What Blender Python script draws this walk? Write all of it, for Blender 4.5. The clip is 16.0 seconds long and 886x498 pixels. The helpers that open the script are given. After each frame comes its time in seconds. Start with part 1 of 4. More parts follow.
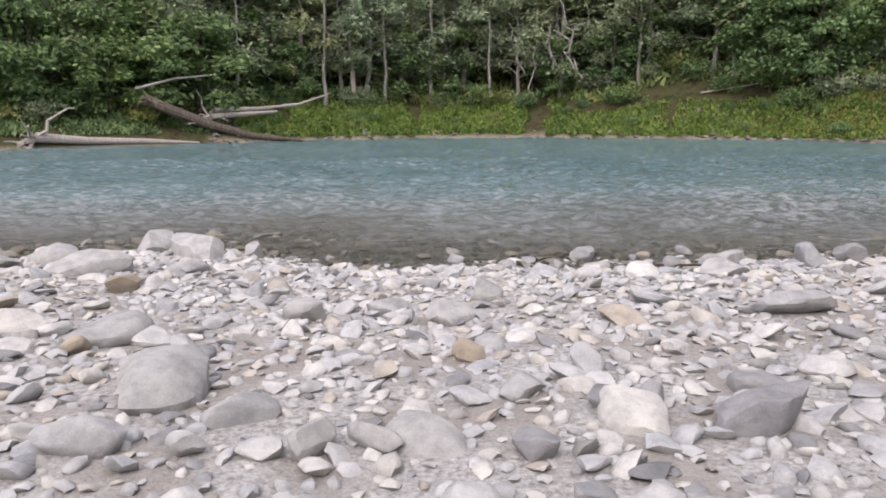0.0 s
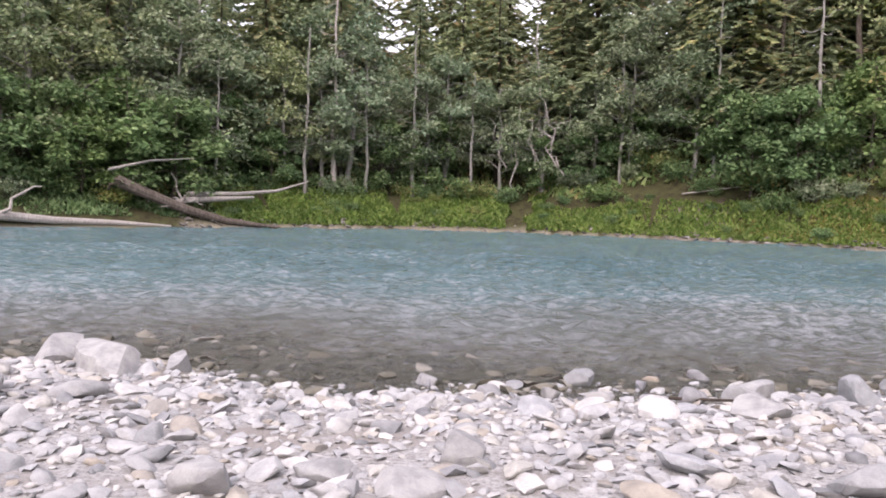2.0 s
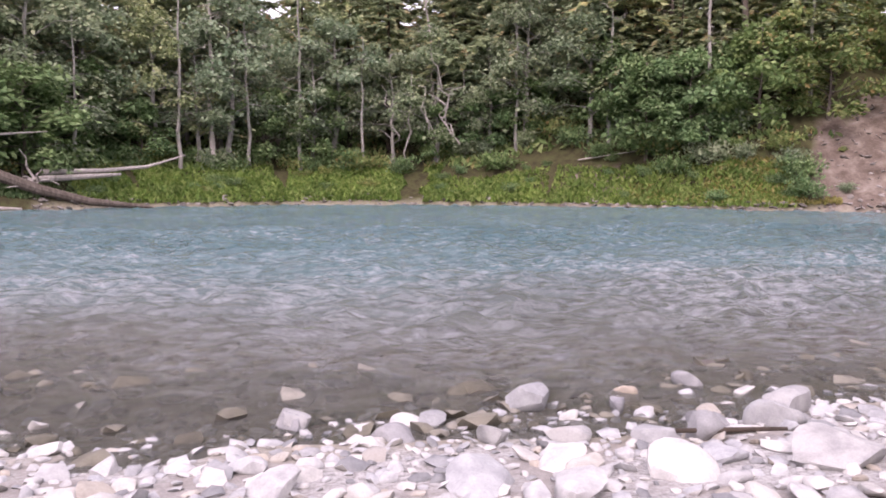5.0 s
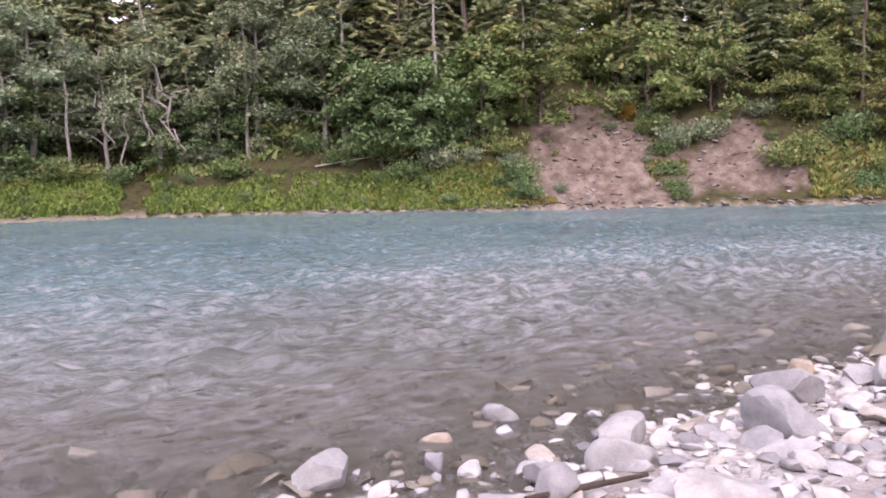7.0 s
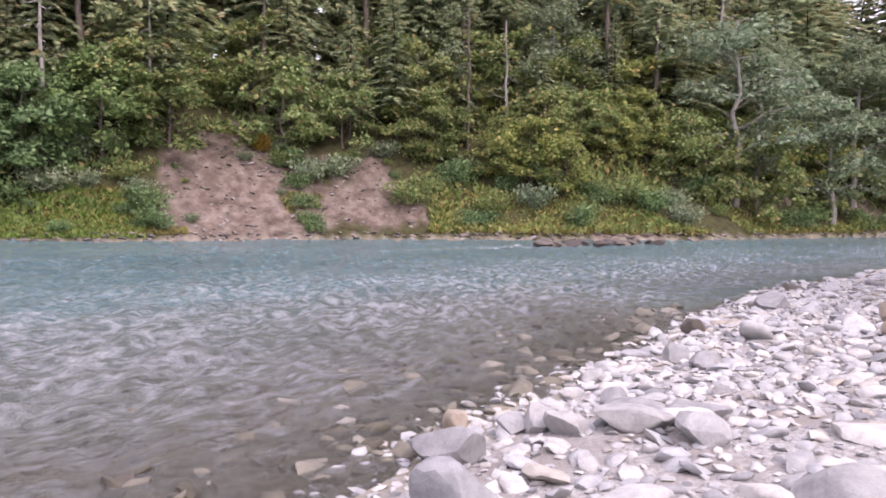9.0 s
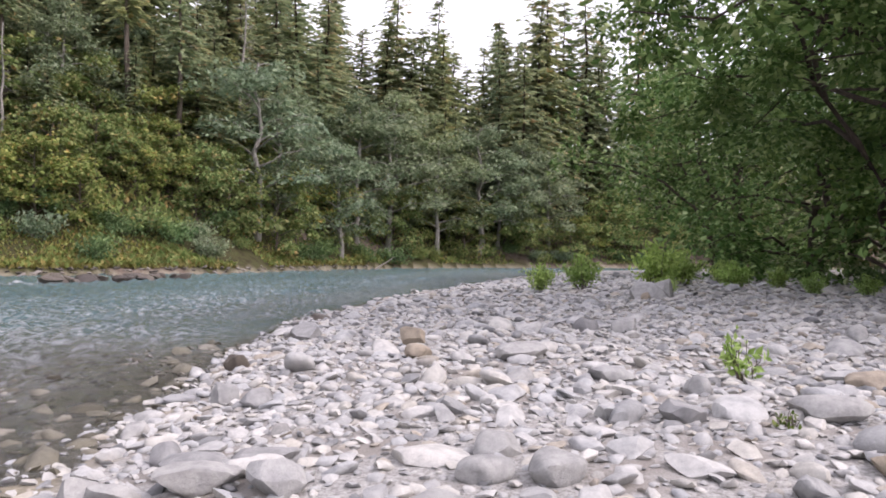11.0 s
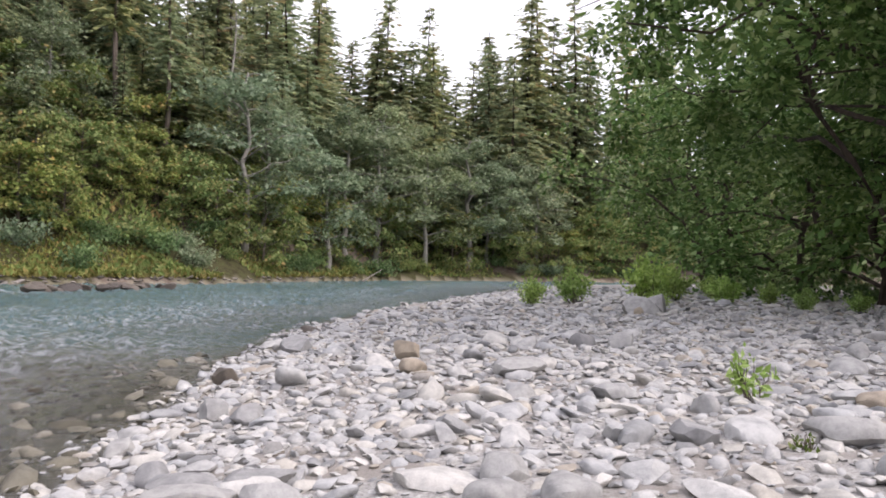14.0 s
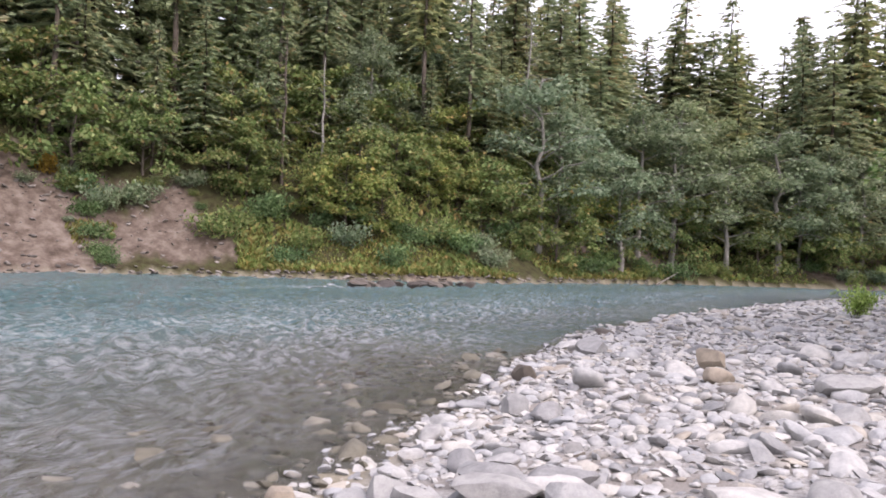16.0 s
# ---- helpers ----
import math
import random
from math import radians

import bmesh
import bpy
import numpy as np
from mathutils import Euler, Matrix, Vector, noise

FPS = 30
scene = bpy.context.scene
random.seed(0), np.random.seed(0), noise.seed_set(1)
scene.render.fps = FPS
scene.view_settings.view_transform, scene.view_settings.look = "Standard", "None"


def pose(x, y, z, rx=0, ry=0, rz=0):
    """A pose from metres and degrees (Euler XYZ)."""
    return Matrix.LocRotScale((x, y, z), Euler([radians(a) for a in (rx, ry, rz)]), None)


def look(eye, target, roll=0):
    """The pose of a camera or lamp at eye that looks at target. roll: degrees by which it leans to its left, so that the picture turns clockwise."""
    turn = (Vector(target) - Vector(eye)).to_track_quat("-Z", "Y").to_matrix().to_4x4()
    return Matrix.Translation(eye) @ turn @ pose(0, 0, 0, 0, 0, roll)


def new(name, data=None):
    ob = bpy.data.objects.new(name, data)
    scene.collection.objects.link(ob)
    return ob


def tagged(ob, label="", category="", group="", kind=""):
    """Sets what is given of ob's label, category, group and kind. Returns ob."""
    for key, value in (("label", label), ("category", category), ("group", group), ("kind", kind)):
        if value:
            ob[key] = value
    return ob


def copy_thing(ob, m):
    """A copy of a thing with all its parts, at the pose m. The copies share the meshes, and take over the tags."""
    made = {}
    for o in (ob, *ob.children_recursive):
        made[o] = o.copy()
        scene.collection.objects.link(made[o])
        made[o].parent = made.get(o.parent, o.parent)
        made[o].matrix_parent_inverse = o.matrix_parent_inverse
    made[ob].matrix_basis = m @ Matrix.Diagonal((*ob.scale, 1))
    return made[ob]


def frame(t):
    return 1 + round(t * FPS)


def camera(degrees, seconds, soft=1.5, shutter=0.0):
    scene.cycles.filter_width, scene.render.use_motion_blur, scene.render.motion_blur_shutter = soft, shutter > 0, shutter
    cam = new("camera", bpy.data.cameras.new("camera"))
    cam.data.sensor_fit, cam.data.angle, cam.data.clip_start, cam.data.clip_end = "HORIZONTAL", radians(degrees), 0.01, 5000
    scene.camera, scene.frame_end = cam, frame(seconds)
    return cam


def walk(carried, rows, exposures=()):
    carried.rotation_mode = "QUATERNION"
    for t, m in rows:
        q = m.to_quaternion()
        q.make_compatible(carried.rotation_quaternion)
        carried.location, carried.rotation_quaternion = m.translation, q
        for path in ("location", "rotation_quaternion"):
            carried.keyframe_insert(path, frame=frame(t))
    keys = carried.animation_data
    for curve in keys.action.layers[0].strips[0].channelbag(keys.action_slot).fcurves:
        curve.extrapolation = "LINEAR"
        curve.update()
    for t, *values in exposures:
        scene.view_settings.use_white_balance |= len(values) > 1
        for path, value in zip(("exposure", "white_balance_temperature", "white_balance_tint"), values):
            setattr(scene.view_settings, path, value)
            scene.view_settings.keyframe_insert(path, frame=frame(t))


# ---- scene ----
cam = camera(62.2, 16.0, soft=1.8)
EXPOSURES = [(0, 0.65, 6500, 19), (0.8, 0.82, 6480, 22), (1.5, 0.94, 6450, 24), (3, 0.82, 6450, 27), (6, 1.12, 6500, 37), (8, 1.08, 6450, 36), (10, 0.94, 6350, 29), (12.3, 0.66, 6550, 18), (14, 0.74, 6500, 19), (16, 0.86, 6450, 24)]
PATH = [
    (0, (0.086, -0.16, 2.011), (0.083, 1.808, 1.653), -0.3),
    (0.5, (0.08, 0.36, 1.991), (0.152, 2.345, 1.758), 1.1),
    (1, (0.021, 0.729, 2.002), (0.057, 2.723, 1.853), 2.5),
    (1.5, (0.008, 1.139, 2.036), (0.015, 3.138, 1.979), 2.2),
    (2, (0.175, 1.584, 2.016), (0.228, 3.58, 1.904), 1.7),
    (2.5, (0.277, 1.972, 1.992), (0.387, 3.961, 1.815), 1.8),
    (3, (0.39, 2.297, 1.962), (0.573, 4.277, 1.748), 2.1),
    (5.5, (0.477, 5.113, 1.716), (0.919, 7.057, 1.55), -1.3),
    (6, (0.567, 5.44, 1.741), (1.266, 7.305, 1.568), -0.1),
    (6.5, (0.621, 5.746, 1.731), (1.51, 7.528, 1.542), -0.3),
    (7, (0.591, 6.07, 1.709), (1.589, 7.795, 1.546), -1.3),
    (7.5, (0.688, 6.34, 1.717), (1.763, 8.019, 1.553), -2.1),
    (8, (0.821, 6.538, 1.723), (2.121, 8.05, 1.567), -1.6),
    (8.5, (1.016, 6.749, 1.745), (2.589, 7.98, 1.633), -0.7),
    (9, (1.245, 6.87, 1.75), (2.942, 7.926, 1.663), 0.4),
    (9.5, (1.437, 7.013, 1.745), (3.213, 7.929, 1.647), 0.9),
    (10, (1.47, 7.115, 1.75), (3.418, 7.566, 1.69), 0.5),
    (12.5, (1.966, 7.378, 1.722), (3.939, 7.054, 1.746), 1.1),
    (13, (1.928, 7.358, 1.736), (3.908, 7.077, 1.768), 0.4),
    (13.5, (1.943, 7.374, 1.733), (3.924, 7.104, 1.777), 0.3),
    (14, (1.919, 7.381, 1.733), (3.91, 7.201, 1.784), 1.3),
    (14.5, (1.91, 7.416, 1.737), (3.909, 7.452, 1.794), 2.1),
    (15, (1.914, 7.472, 1.73), (3.895, 7.744, 1.793), 2.4),
    (15.5, (1.936, 7.492, 1.721), (3.882, 7.947, 1.781), 2.3),
    (16, (1.951, 7.475, 1.722), (3.861, 8.068, 1.754), 2.2),
]
walk(cam, [(t, look(eye, target, roll)) for t, eye, target, roll in PATH],
     EXPOSURES)

# ---- world, sun, exposure ----
world = bpy.data.worlds.new("overcast_sky")
scene.world = world
world.use_nodes = True
wn, wl = world.node_tree.nodes, world.node_tree.links
sky = wn.new("ShaderNodeTexSky")
sky.sky_type = "NISHITA"
sky.sun_disc = False
sky.sun_elevation, sky.sun_rotation = radians(43), radians(200)
sky.dust_density, sky.air_density, sky.ozone_density = 4.0, 1.0, 1.0
cloud = wn.new("ShaderNodeMix")
cloud.data_type = "RGBA"
cloud.inputs[0].default_value = 0.7
wl.new(sky.outputs[0], cloud.inputs[6])
cloud.inputs[7].default_value = (9.6, 9.6, 10.0, 1)
wl.new(cloud.outputs[2], wn["Background"].inputs[0])
wn["Background"].inputs[1].default_value = 0.12

sun = new("sun", bpy.data.lights.new("sun", "SUN"))
sun.data.energy, sun.data.angle, sun.data.color = 1.4, radians(30), (1.0, 0.96, 0.9)
sun.matrix_basis = look((-20 * math.sin(radians(20)), -20 * math.cos(radians(20)), 20), (0, 0, 0))


# ---- materials ----
def material(name, rough=0.8, spec=0.4):
    m = bpy.data.materials.new(name)
    m.use_nodes = True
    n, l = m.node_tree.nodes, m.node_tree.links
    b = n["Principled BSDF"]
    b.inputs["Roughness"].default_value = rough
    b.inputs["Specular IOR Level"].default_value = spec
    return m, n, l, b


def ramp(n, l, source, stops):
    r = n.new("ShaderNodeValToRGB")
    while len(r.color_ramp.elements) < len(stops):
        r.color_ramp.elements.new(0.5)
    for e, (p, c) in zip(r.color_ramp.elements, stops):
        e.position, e.color = p, (*c, 1)
    l.new(source, r.inputs[0])
    return r.outputs[0]


def noise_node(n, l, scale, detail=4, rough=0.6, coords=None):
    t = n.new("ShaderNodeTexNoise")
    t.inputs["Scale"].default_value, t.inputs["Detail"].default_value, t.inputs["Roughness"].default_value = scale, detail, rough
    if coords is not None:
        l.new(coords, t.inputs["Vector"])
    return t.outputs["Fac"]


def mixed(n, l, fac, a, b, blend="MIX"):
    m = n.new("ShaderNodeMix")
    m.data_type, m.blend_type = "RGBA", blend
    for v, s in ((fac, 0), (a, 6), (b, 7)):
        if isinstance(v, (int, float)):
            m.inputs[s].default_value = v
        elif isinstance(v, tuple):
            m.inputs[s].default_value = (*v, 1)
        else:
            l.new(v, m.inputs[s])
    return m.outputs[2]


def bump(n, l, b, height, strength, distance=0.02):
    k = n.new("ShaderNodeBump")
    k.inputs["Strength"].default_value, k.inputs["Distance"].default_value = strength, distance
    l.new(height, k.inputs["Height"])
    l.new(k.outputs[0], b.inputs["Normal"])


def value_of(n, l, name):
    a = n.new("ShaderNodeAttribute")
    a.attribute_name = name
    return a.outputs["Fac"]


def position(n):
    return n.new("ShaderNodeNewGeometry").outputs["Position"]


STONE = [(0.0, (0.20, 0.205, 0.21)), (0.10, (0.34, 0.345, 0.35)), (0.30, (0.50, 0.495, 0.485)), (0.5, (0.42, 0.43, 0.44)),
         (0.70, (0.57, 0.56, 0.54)), (0.90, (0.50, 0.485, 0.45)), (0.97, (0.42, 0.375, 0.315)), (1.0, (0.27, 0.275, 0.28))]


def stone_material(name, islands, stops=STONE, rough=0.85):
    m, n, l, b = material(name, rough, 0.3)
    if islands:
        rnd = n.new("ShaderNodeNewGeometry").outputs["Random Per Island"]
    else:
        rnd = n.new("ShaderNodeObjectInfo").outputs["Random"]
    base = ramp(n, l, rnd, stops)
    pos = position(n)
    blotch = ramp(n, l, noise_node(n, l, 7, 5, 0.65, pos), [(0.3, (0.55, 0.55, 0.56)), (0.6, (1.05, 1.04, 1.02))])
    grain = ramp(n, l, noise_node(n, l, 90, 3, 0.7, pos), [(0.3, (0.8, 0.8, 0.8)), (0.7, (1.1, 1.1, 1.1))])
    c = mixed(n, l, 0.75, base, blotch, "MULTIPLY")
    c = mixed(n, l, 0.6, c, grain, "MULTIPLY")
    l.new(c, b.inputs["Base Color"])
    bump(n, l, b, noise_node(n, l, 32, 6, 0.7, pos), 0.6, 0.02)
    return m


M_STONES = stone_material("dry_river_stones", True)
M_STONE = stone_material("dry_river_stone", False)
M_ROCK = stone_material("grey_boulder", False, [(0, (0.27, 0.27, 0.28)), (0.4, (0.36, 0.36, 0.355)), (0.8, (0.42, 0.415, 0.405)), (1, (0.30, 0.31, 0.32))])
M_TAN = stone_material("tan_boulder", False, [(0, (0.30, 0.255, 0.195)), (1, (0.40, 0.345, 0.28))])
M_DARKROCK = stone_material("dark_wet_rock", False, [(0, (0.07, 0.06, 0.055)), (1, (0.14, 0.12, 0.10))], 0.5)
M_BEDSTONES = stone_material("algae_brown_stones", True, [(0, (0.09, 0.082, 0.06)), (0.4, (0.15, 0.14, 0.105)), (0.75, (0.21, 0.195, 0.155)), (1, (0.29, 0.275, 0.24))], 0.6)
M_BANKSTONES = stone_material("bank_edge_stones", True, [(0, (0.10, 0.09, 0.08)), (0.5, (0.2, 0.18, 0.16)), (1, (0.34, 0.31, 0.29))])


def ground_material():
    m, n, l, b = material("ground", 0.95, 0.2)
    pos = position(n)
    gravel = ramp(n, l, noise_node(n, l, 26, 6, 0.75, pos), [(0.3, (0.14, 0.135, 0.125)), (0.46, (0.33, 0.32, 0.305)), (0.62, (0.50, 0.49, 0.475))])
    sand = ramp(n, l, noise_node(n, l, 60, 3, 0.7, pos), [(0.3, (0.23, 0.21, 0.19)), (0.7, (0.35, 0.325, 0.30))])
    gravel = mixed(n, l, ramp(n, l, noise_node(n, l, 1.4, 3, 0.5, pos), [(0.45, (0, 0, 0)), (0.62, (1, 1, 1))]), gravel, sand)
    bed = ramp(n, l, noise_node(n, l, 5, 5, 0.7, pos), [(0.3, (0.17, 0.15, 0.105)), (0.55, (0.30, 0.27, 0.205)), (0.75, (0.42, 0.385, 0.32))])
    soil = ramp(n, l, noise_node(n, l, 0.9, 7, 0.7, pos), [(0.34, (0.07, 0.052, 0.04)), (0.5, (0.145, 0.112, 0.09)), (0.66, (0.24, 0.20, 0.168))])
    litter = ramp(n, l, noise_node(n, l, 1.6, 6, 0.7, pos), [(0.3, (0.025, 0.022, 0.012)), (0.5, (0.06, 0.055, 0.025)), (0.7, (0.07, 0.085, 0.03))])
    c = mixed(n, l, value_of(n, l, "riverbed"), gravel, bed)
    land = mixed(n, l, value_of(n, l, "bare"), litter, soil)
    c = mixed(n, l, value_of(n, l, "woodland"), c, land)
    l.new(c, b.inputs["Base Color"])
    bump(n, l, b, noise_node(n, l, 14, 6, 0.7, pos), 0.8, 0.05)
    return m


def water_material():
    m, n, l, b = material("river_water", 0.08, 0.5)
    pos = position(n)
    stretch = n.new("ShaderNodeMapping")
    stretch.inputs["Scale"].default_value = (0.75, 1.5, 1)
    stretch.inputs["Rotation"].default_value = (0, 0, radians(8))
    l.new(pos, stretch.inputs["Vector"])
    v = stretch.outputs[0]
    fine = n.new("ShaderNodeMapping")
    fine.inputs["Scale"].default_value = (1.1, 1.9, 1)
    l.new(pos, fine.inputs["Vector"])
    small = noise_node(n, l, 4.2, 5, 0.68, v)
    large = noise_node(n, l, 1.1, 2, 0.5, v)
    add = n.new("ShaderNodeMath")
    add.operation = "MULTIPLY_ADD"
    l.new(large, add.inputs[0])
    add.inputs[1].default_value = 1.6
    l.new(small, add.inputs[2])
    k = n.new("ShaderNodeBump")
    k.inputs["Strength"].default_value, k.inputs["Distance"].default_value = 1.0, 0.5
    l.new(add.outputs[0], k.inputs["Height"])
    # milky teal body where the river is deep, clear over the shallows
    teal = ramp(n, l, noise_node(n, l, 0.12, 3, 0.5, pos), [(0.3, (0.10, 0.195, 0.205)), (0.7, (0.14, 0.245, 0.255))])
    teal = mixed(n, l, ramp(n, l, value_of(n, l, "murk"), [(0.5, (0, 0, 0)), (0.95, (1, 1, 1))]), (0.29, 0.29, 0.255), teal)
    foam_glint = ramp(n, l, noise_node(n, l, 4.6, 6, 0.7, v), [(0.50, (0, 0, 0)), (0.66, (0.85, 0.85, 0.85))])
    # sky glints on the ripples, painted as pale streaks along with aerated water
    glint_streaks = ramp(n, l, noise_node(n, l, 3.0, 4, 0.6, fine.outputs[0]), [(0.42, (0.03, 0.03, 0.03)), (0.60, (1, 1, 1))])
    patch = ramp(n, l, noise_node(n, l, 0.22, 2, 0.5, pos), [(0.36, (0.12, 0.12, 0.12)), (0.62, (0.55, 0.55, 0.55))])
    foam_glint = mixed(n, l, 1.0, foam_glint, patch, "MULTIPLY")
    broken = mixed(n, l, value_of(n, l, "glint_riffle"), (0, 0, 0), glint_streaks)
    foam_glint = mixed(n, l, 1.0, foam_glint, broken, "ADD")
    # foam and painted sky reflection both whiten the base colour
    l.new(mixed(n, l, foam_glint, teal, (0.7, 0.74, 0.76)), b.inputs["Base Color"])
    l.new(k.outputs[0], b.inputs["Normal"])
    b.inputs["IOR"].default_value = 1.5
    clear = n.new("ShaderNodeBsdfTransparent")
    clear.inputs[0].default_value = (0.88, 0.9, 0.86, 1)
    gloss = n.new("ShaderNodeBsdfGlossy")
    gloss.inputs["Roughness"].default_value = 0.08
    l.new(k.outputs[0], gloss.inputs["Normal"])
    fres = n.new("ShaderNodeFresnel")
    fres.inputs[0].default_value = 1.5
    l.new(k.outputs[0], fres.inputs["Normal"])
    shallow = n.new("ShaderNodeMixShader")
    l.new(fres.outputs[0], shallow.inputs[0])
    l.new(clear.outputs[0], shallow.inputs[1])
    l.new(gloss.outputs[0], shallow.inputs[2])
    both = n.new("ShaderNodeMixShader")
    l.new(value_of(n, l, "murk"), both.inputs[0])
    l.new(shallow.outputs[0], both.inputs[1])
    l.new(b.outputs[0], both.inputs[2])
    l.new(both.outputs[0], n["Material Output"].inputs[0])
    return m


def leaf_material(name, stops, thin=0.35):
    m, n, l, b = material(name, 0.65, 0.15)
    geo = n.new("ShaderNodeNewGeometry")
    tint = n.new("ShaderNodeObjectInfo").outputs["Random"]
    c = ramp(n, l, geo.outputs["Random Per Island"], stops)
    c = mixed(n, l, 1.0, c, ramp(n, l, tint, [(0, (0.72, 0.78, 0.75)), (0.35, (1.0, 1.0, 1.0)), (0.7, (0.9, 1.0, 1.05)), (1, (1.1, 1.06, 0.88))]), "MULTIPLY")
    patch = ramp(n, l, noise_node(n, l, 0.5, 3, 0.6, geo.outputs["Position"]), [(0.3, (0.75, 0.78, 0.8)), (0.7, (1.2, 1.15, 1.0))])
    c = mixed(n, l, 0.8, c, patch, "MULTIPLY")
    l.new(c, b.inputs["Base Color"])
    t = n.new("ShaderNodeBsdfTranslucent")
    l.new(c, t.inputs[0])
    mix = n.new("ShaderNodeMixShader")
    mix.inputs[0].default_value = thin
    l.new(b.outputs[0], mix.inputs[1])
    l.new(t.outputs[0], mix.inputs[2])
    l.new(mix.outputs[0], n["Material Output"].inputs[0])
    return m


def bark_material(name, dark, light, scale=6):
    m, n, l, b = material(name, 0.9, 0.2)
    pos = position(n)
    mp = n.new("ShaderNodeMapping")
    mp.inputs["Scale"].default_value = (1, 1, 0.25)
    l.new(pos, mp.inputs["Vector"])
    f = noise_node(n, l, scale, 6, 0.7, mp.outputs[0])
    l.new(ramp(n, l, f, [(0.3, dark), (0.7, light)]), b.inputs["Base Color"])
    bump(n, l, b, f, 0.7, 0.04)
    return m


M_GROUND = ground_material()
M_WATER = water_material()
M_ALDER = leaf_material("alder_leaves", [(0, (0.131, 0.181, 0.106)), (0.4, (0.242, 0.302, 0.182)), (0.75, (0.330, 0.380, 0.255)), (1, (0.390, 0.420, 0.290))])
M_MAPLE = leaf_material("maple_leaves", [(0, (0.085, 0.145, 0.060)), (0.5, (0.165, 0.250, 0.105)), (1, (0.285, 0.370, 0.185))])
M_BRUSH = leaf_material("brush_leaves", [(0, (0.113, 0.170, 0.055)), (0.5, (0.238, 0.301, 0.110)), (0.85, (0.361, 0.381, 0.164)), (1, (0.417, 0.280, 0.131))])
M_NEEDLE = leaf_material("conifer_needles", [(0, (0.165, 0.200, 0.120)), (0.5, (0.320, 0.370, 0.215)), (0.85, (0.470, 0.490, 0.290)), (1, (0.500, 0.360, 0.210))], 0.45)
M_GRASS = leaf_material("bank_grass", [(0, (0.095, 0.150, 0.032)), (0.5, (0.179, 0.250, 0.058)), (1, (0.284, 0.319, 0.105))])
M_DRYGRASS = leaf_material("dry_bank_grass", [(0, (0.150, 0.150, 0.040)), (0.5, (0.250, 0.240, 0.080)), (1, (0.340, 0.280, 0.120))])
M_WILLOW = leaf_material("willow_leaves", [(0, (0.210, 0.319, 0.084)), (0.5, (0.345, 0.478, 0.140)), (1, (0.510, 0.638, 0.238))])
M_NEARALDER = leaf_material("near_alder_leaves", [(0, (0.055, 0.110, 0.030)), (0.5, (0.130, 0.220, 0.065)), (0.85, (0.250, 0.350, 0.125)), (1, (0.46, 0.54, 0.28))], 0.28)
M_BROWNLEAF = leaf_material("withered_leaves", [(0, (0.12, 0.07, 0.03)), (0.5, (0.2, 0.12, 0.06)), (1, (0.27, 0.2, 0.09))])
M_BARK = bark_material("grey_brown_bark", (0.06, 0.045, 0.035), (0.19, 0.16, 0.135))
M_PALE = bark_material("pale_alder_bark", (0.16, 0.15, 0.13), (0.38, 0.36, 0.33))
M_DEAD = bark_material("bleached_dead_wood", (0.25, 0.22, 0.2), (0.5, 0.46, 0.42), 9)
M_DARKBARK = bark_material("dark_bark", (0.025, 0.02, 0.016), (0.09, 0.07, 0.055))


# ---- mesh helpers ----
def mesh_object(name, verts, faces, mat, parent=None, label="", smooth=False, crease=0.0):
    verts, faces = np.asarray(verts, dtype=np.float32), np.asarray(faces, dtype=np.int32)
    me = bpy.data.meshes.new(name)
    k = faces.shape[1]
    me.vertices.add(len(verts))
    me.vertices.foreach_set("co", verts.ravel())
    me.loops.add(faces.size)
    me.loops.foreach_set("vertex_index", faces.ravel())
    me.polygons.add(len(faces))
    me.polygons.foreach_set("loop_start", np.arange(0, faces.size, k, dtype=np.int32))
    me.update(calc_edges=True)
    me.validate()
    me.polygons.foreach_set("use_smooth", np.full(len(me.polygons), smooth))
    if crease:
        me.set_sharp_from_angle(angle=radians(crease))
    me.materials.append(mat)
    ob = new(name, me)
    if parent is not None:
        ob.parent = parent
    if label:
        ob["label"] = label
    return ob


def tube(points, radii, sides=7):
    """Vertices and quads of a tapered round stem along a line of points."""
    p = np.asarray(points, dtype=float)
    r = np.asarray(radii, dtype=float)
    d = np.gradient(p, axis=0)
    d /= np.linalg.norm(d, axis=1)[:, None] + 1e-9
    ref = np.where(np.abs(d[:, 2:3]) > 0.9, np.array([[1.0, 0, 0]]), np.array([[0, 0, 1.0]]))
    u = np.cross(d, ref)
    u /= np.linalg.norm(u, axis=1)[:, None] + 1e-9
    w = np.cross(d, u)
    a = np.linspace(0, 2 * math.pi, sides, endpoint=False)
    ring = u[:, None, :] * np.cos(a)[None, :, None] + w[:, None, :] * np.sin(a)[None, :, None]
    v = (p[:, None, :] + ring * r[:, None, None]).reshape(-1, 3)
    i, j = np.meshgrid(np.arange(len(p) - 1), np.arange(sides), indexing="ij")
    k = (j + 1) % sides
    f = np.stack([i * sides + j, i * sides + k, (i + 1) * sides + k, (i + 1) * sides + j], axis=-1).reshape(-1, 4)
    return v, f


def join(pieces):
    vs, fs, at = [], [], 0
    for v, f in pieces:
        vs.append(v)
        fs.append(np.asarray(f) + at)
        at += len(v)
    return np.concatenate(vs), np.concatenate(fs)


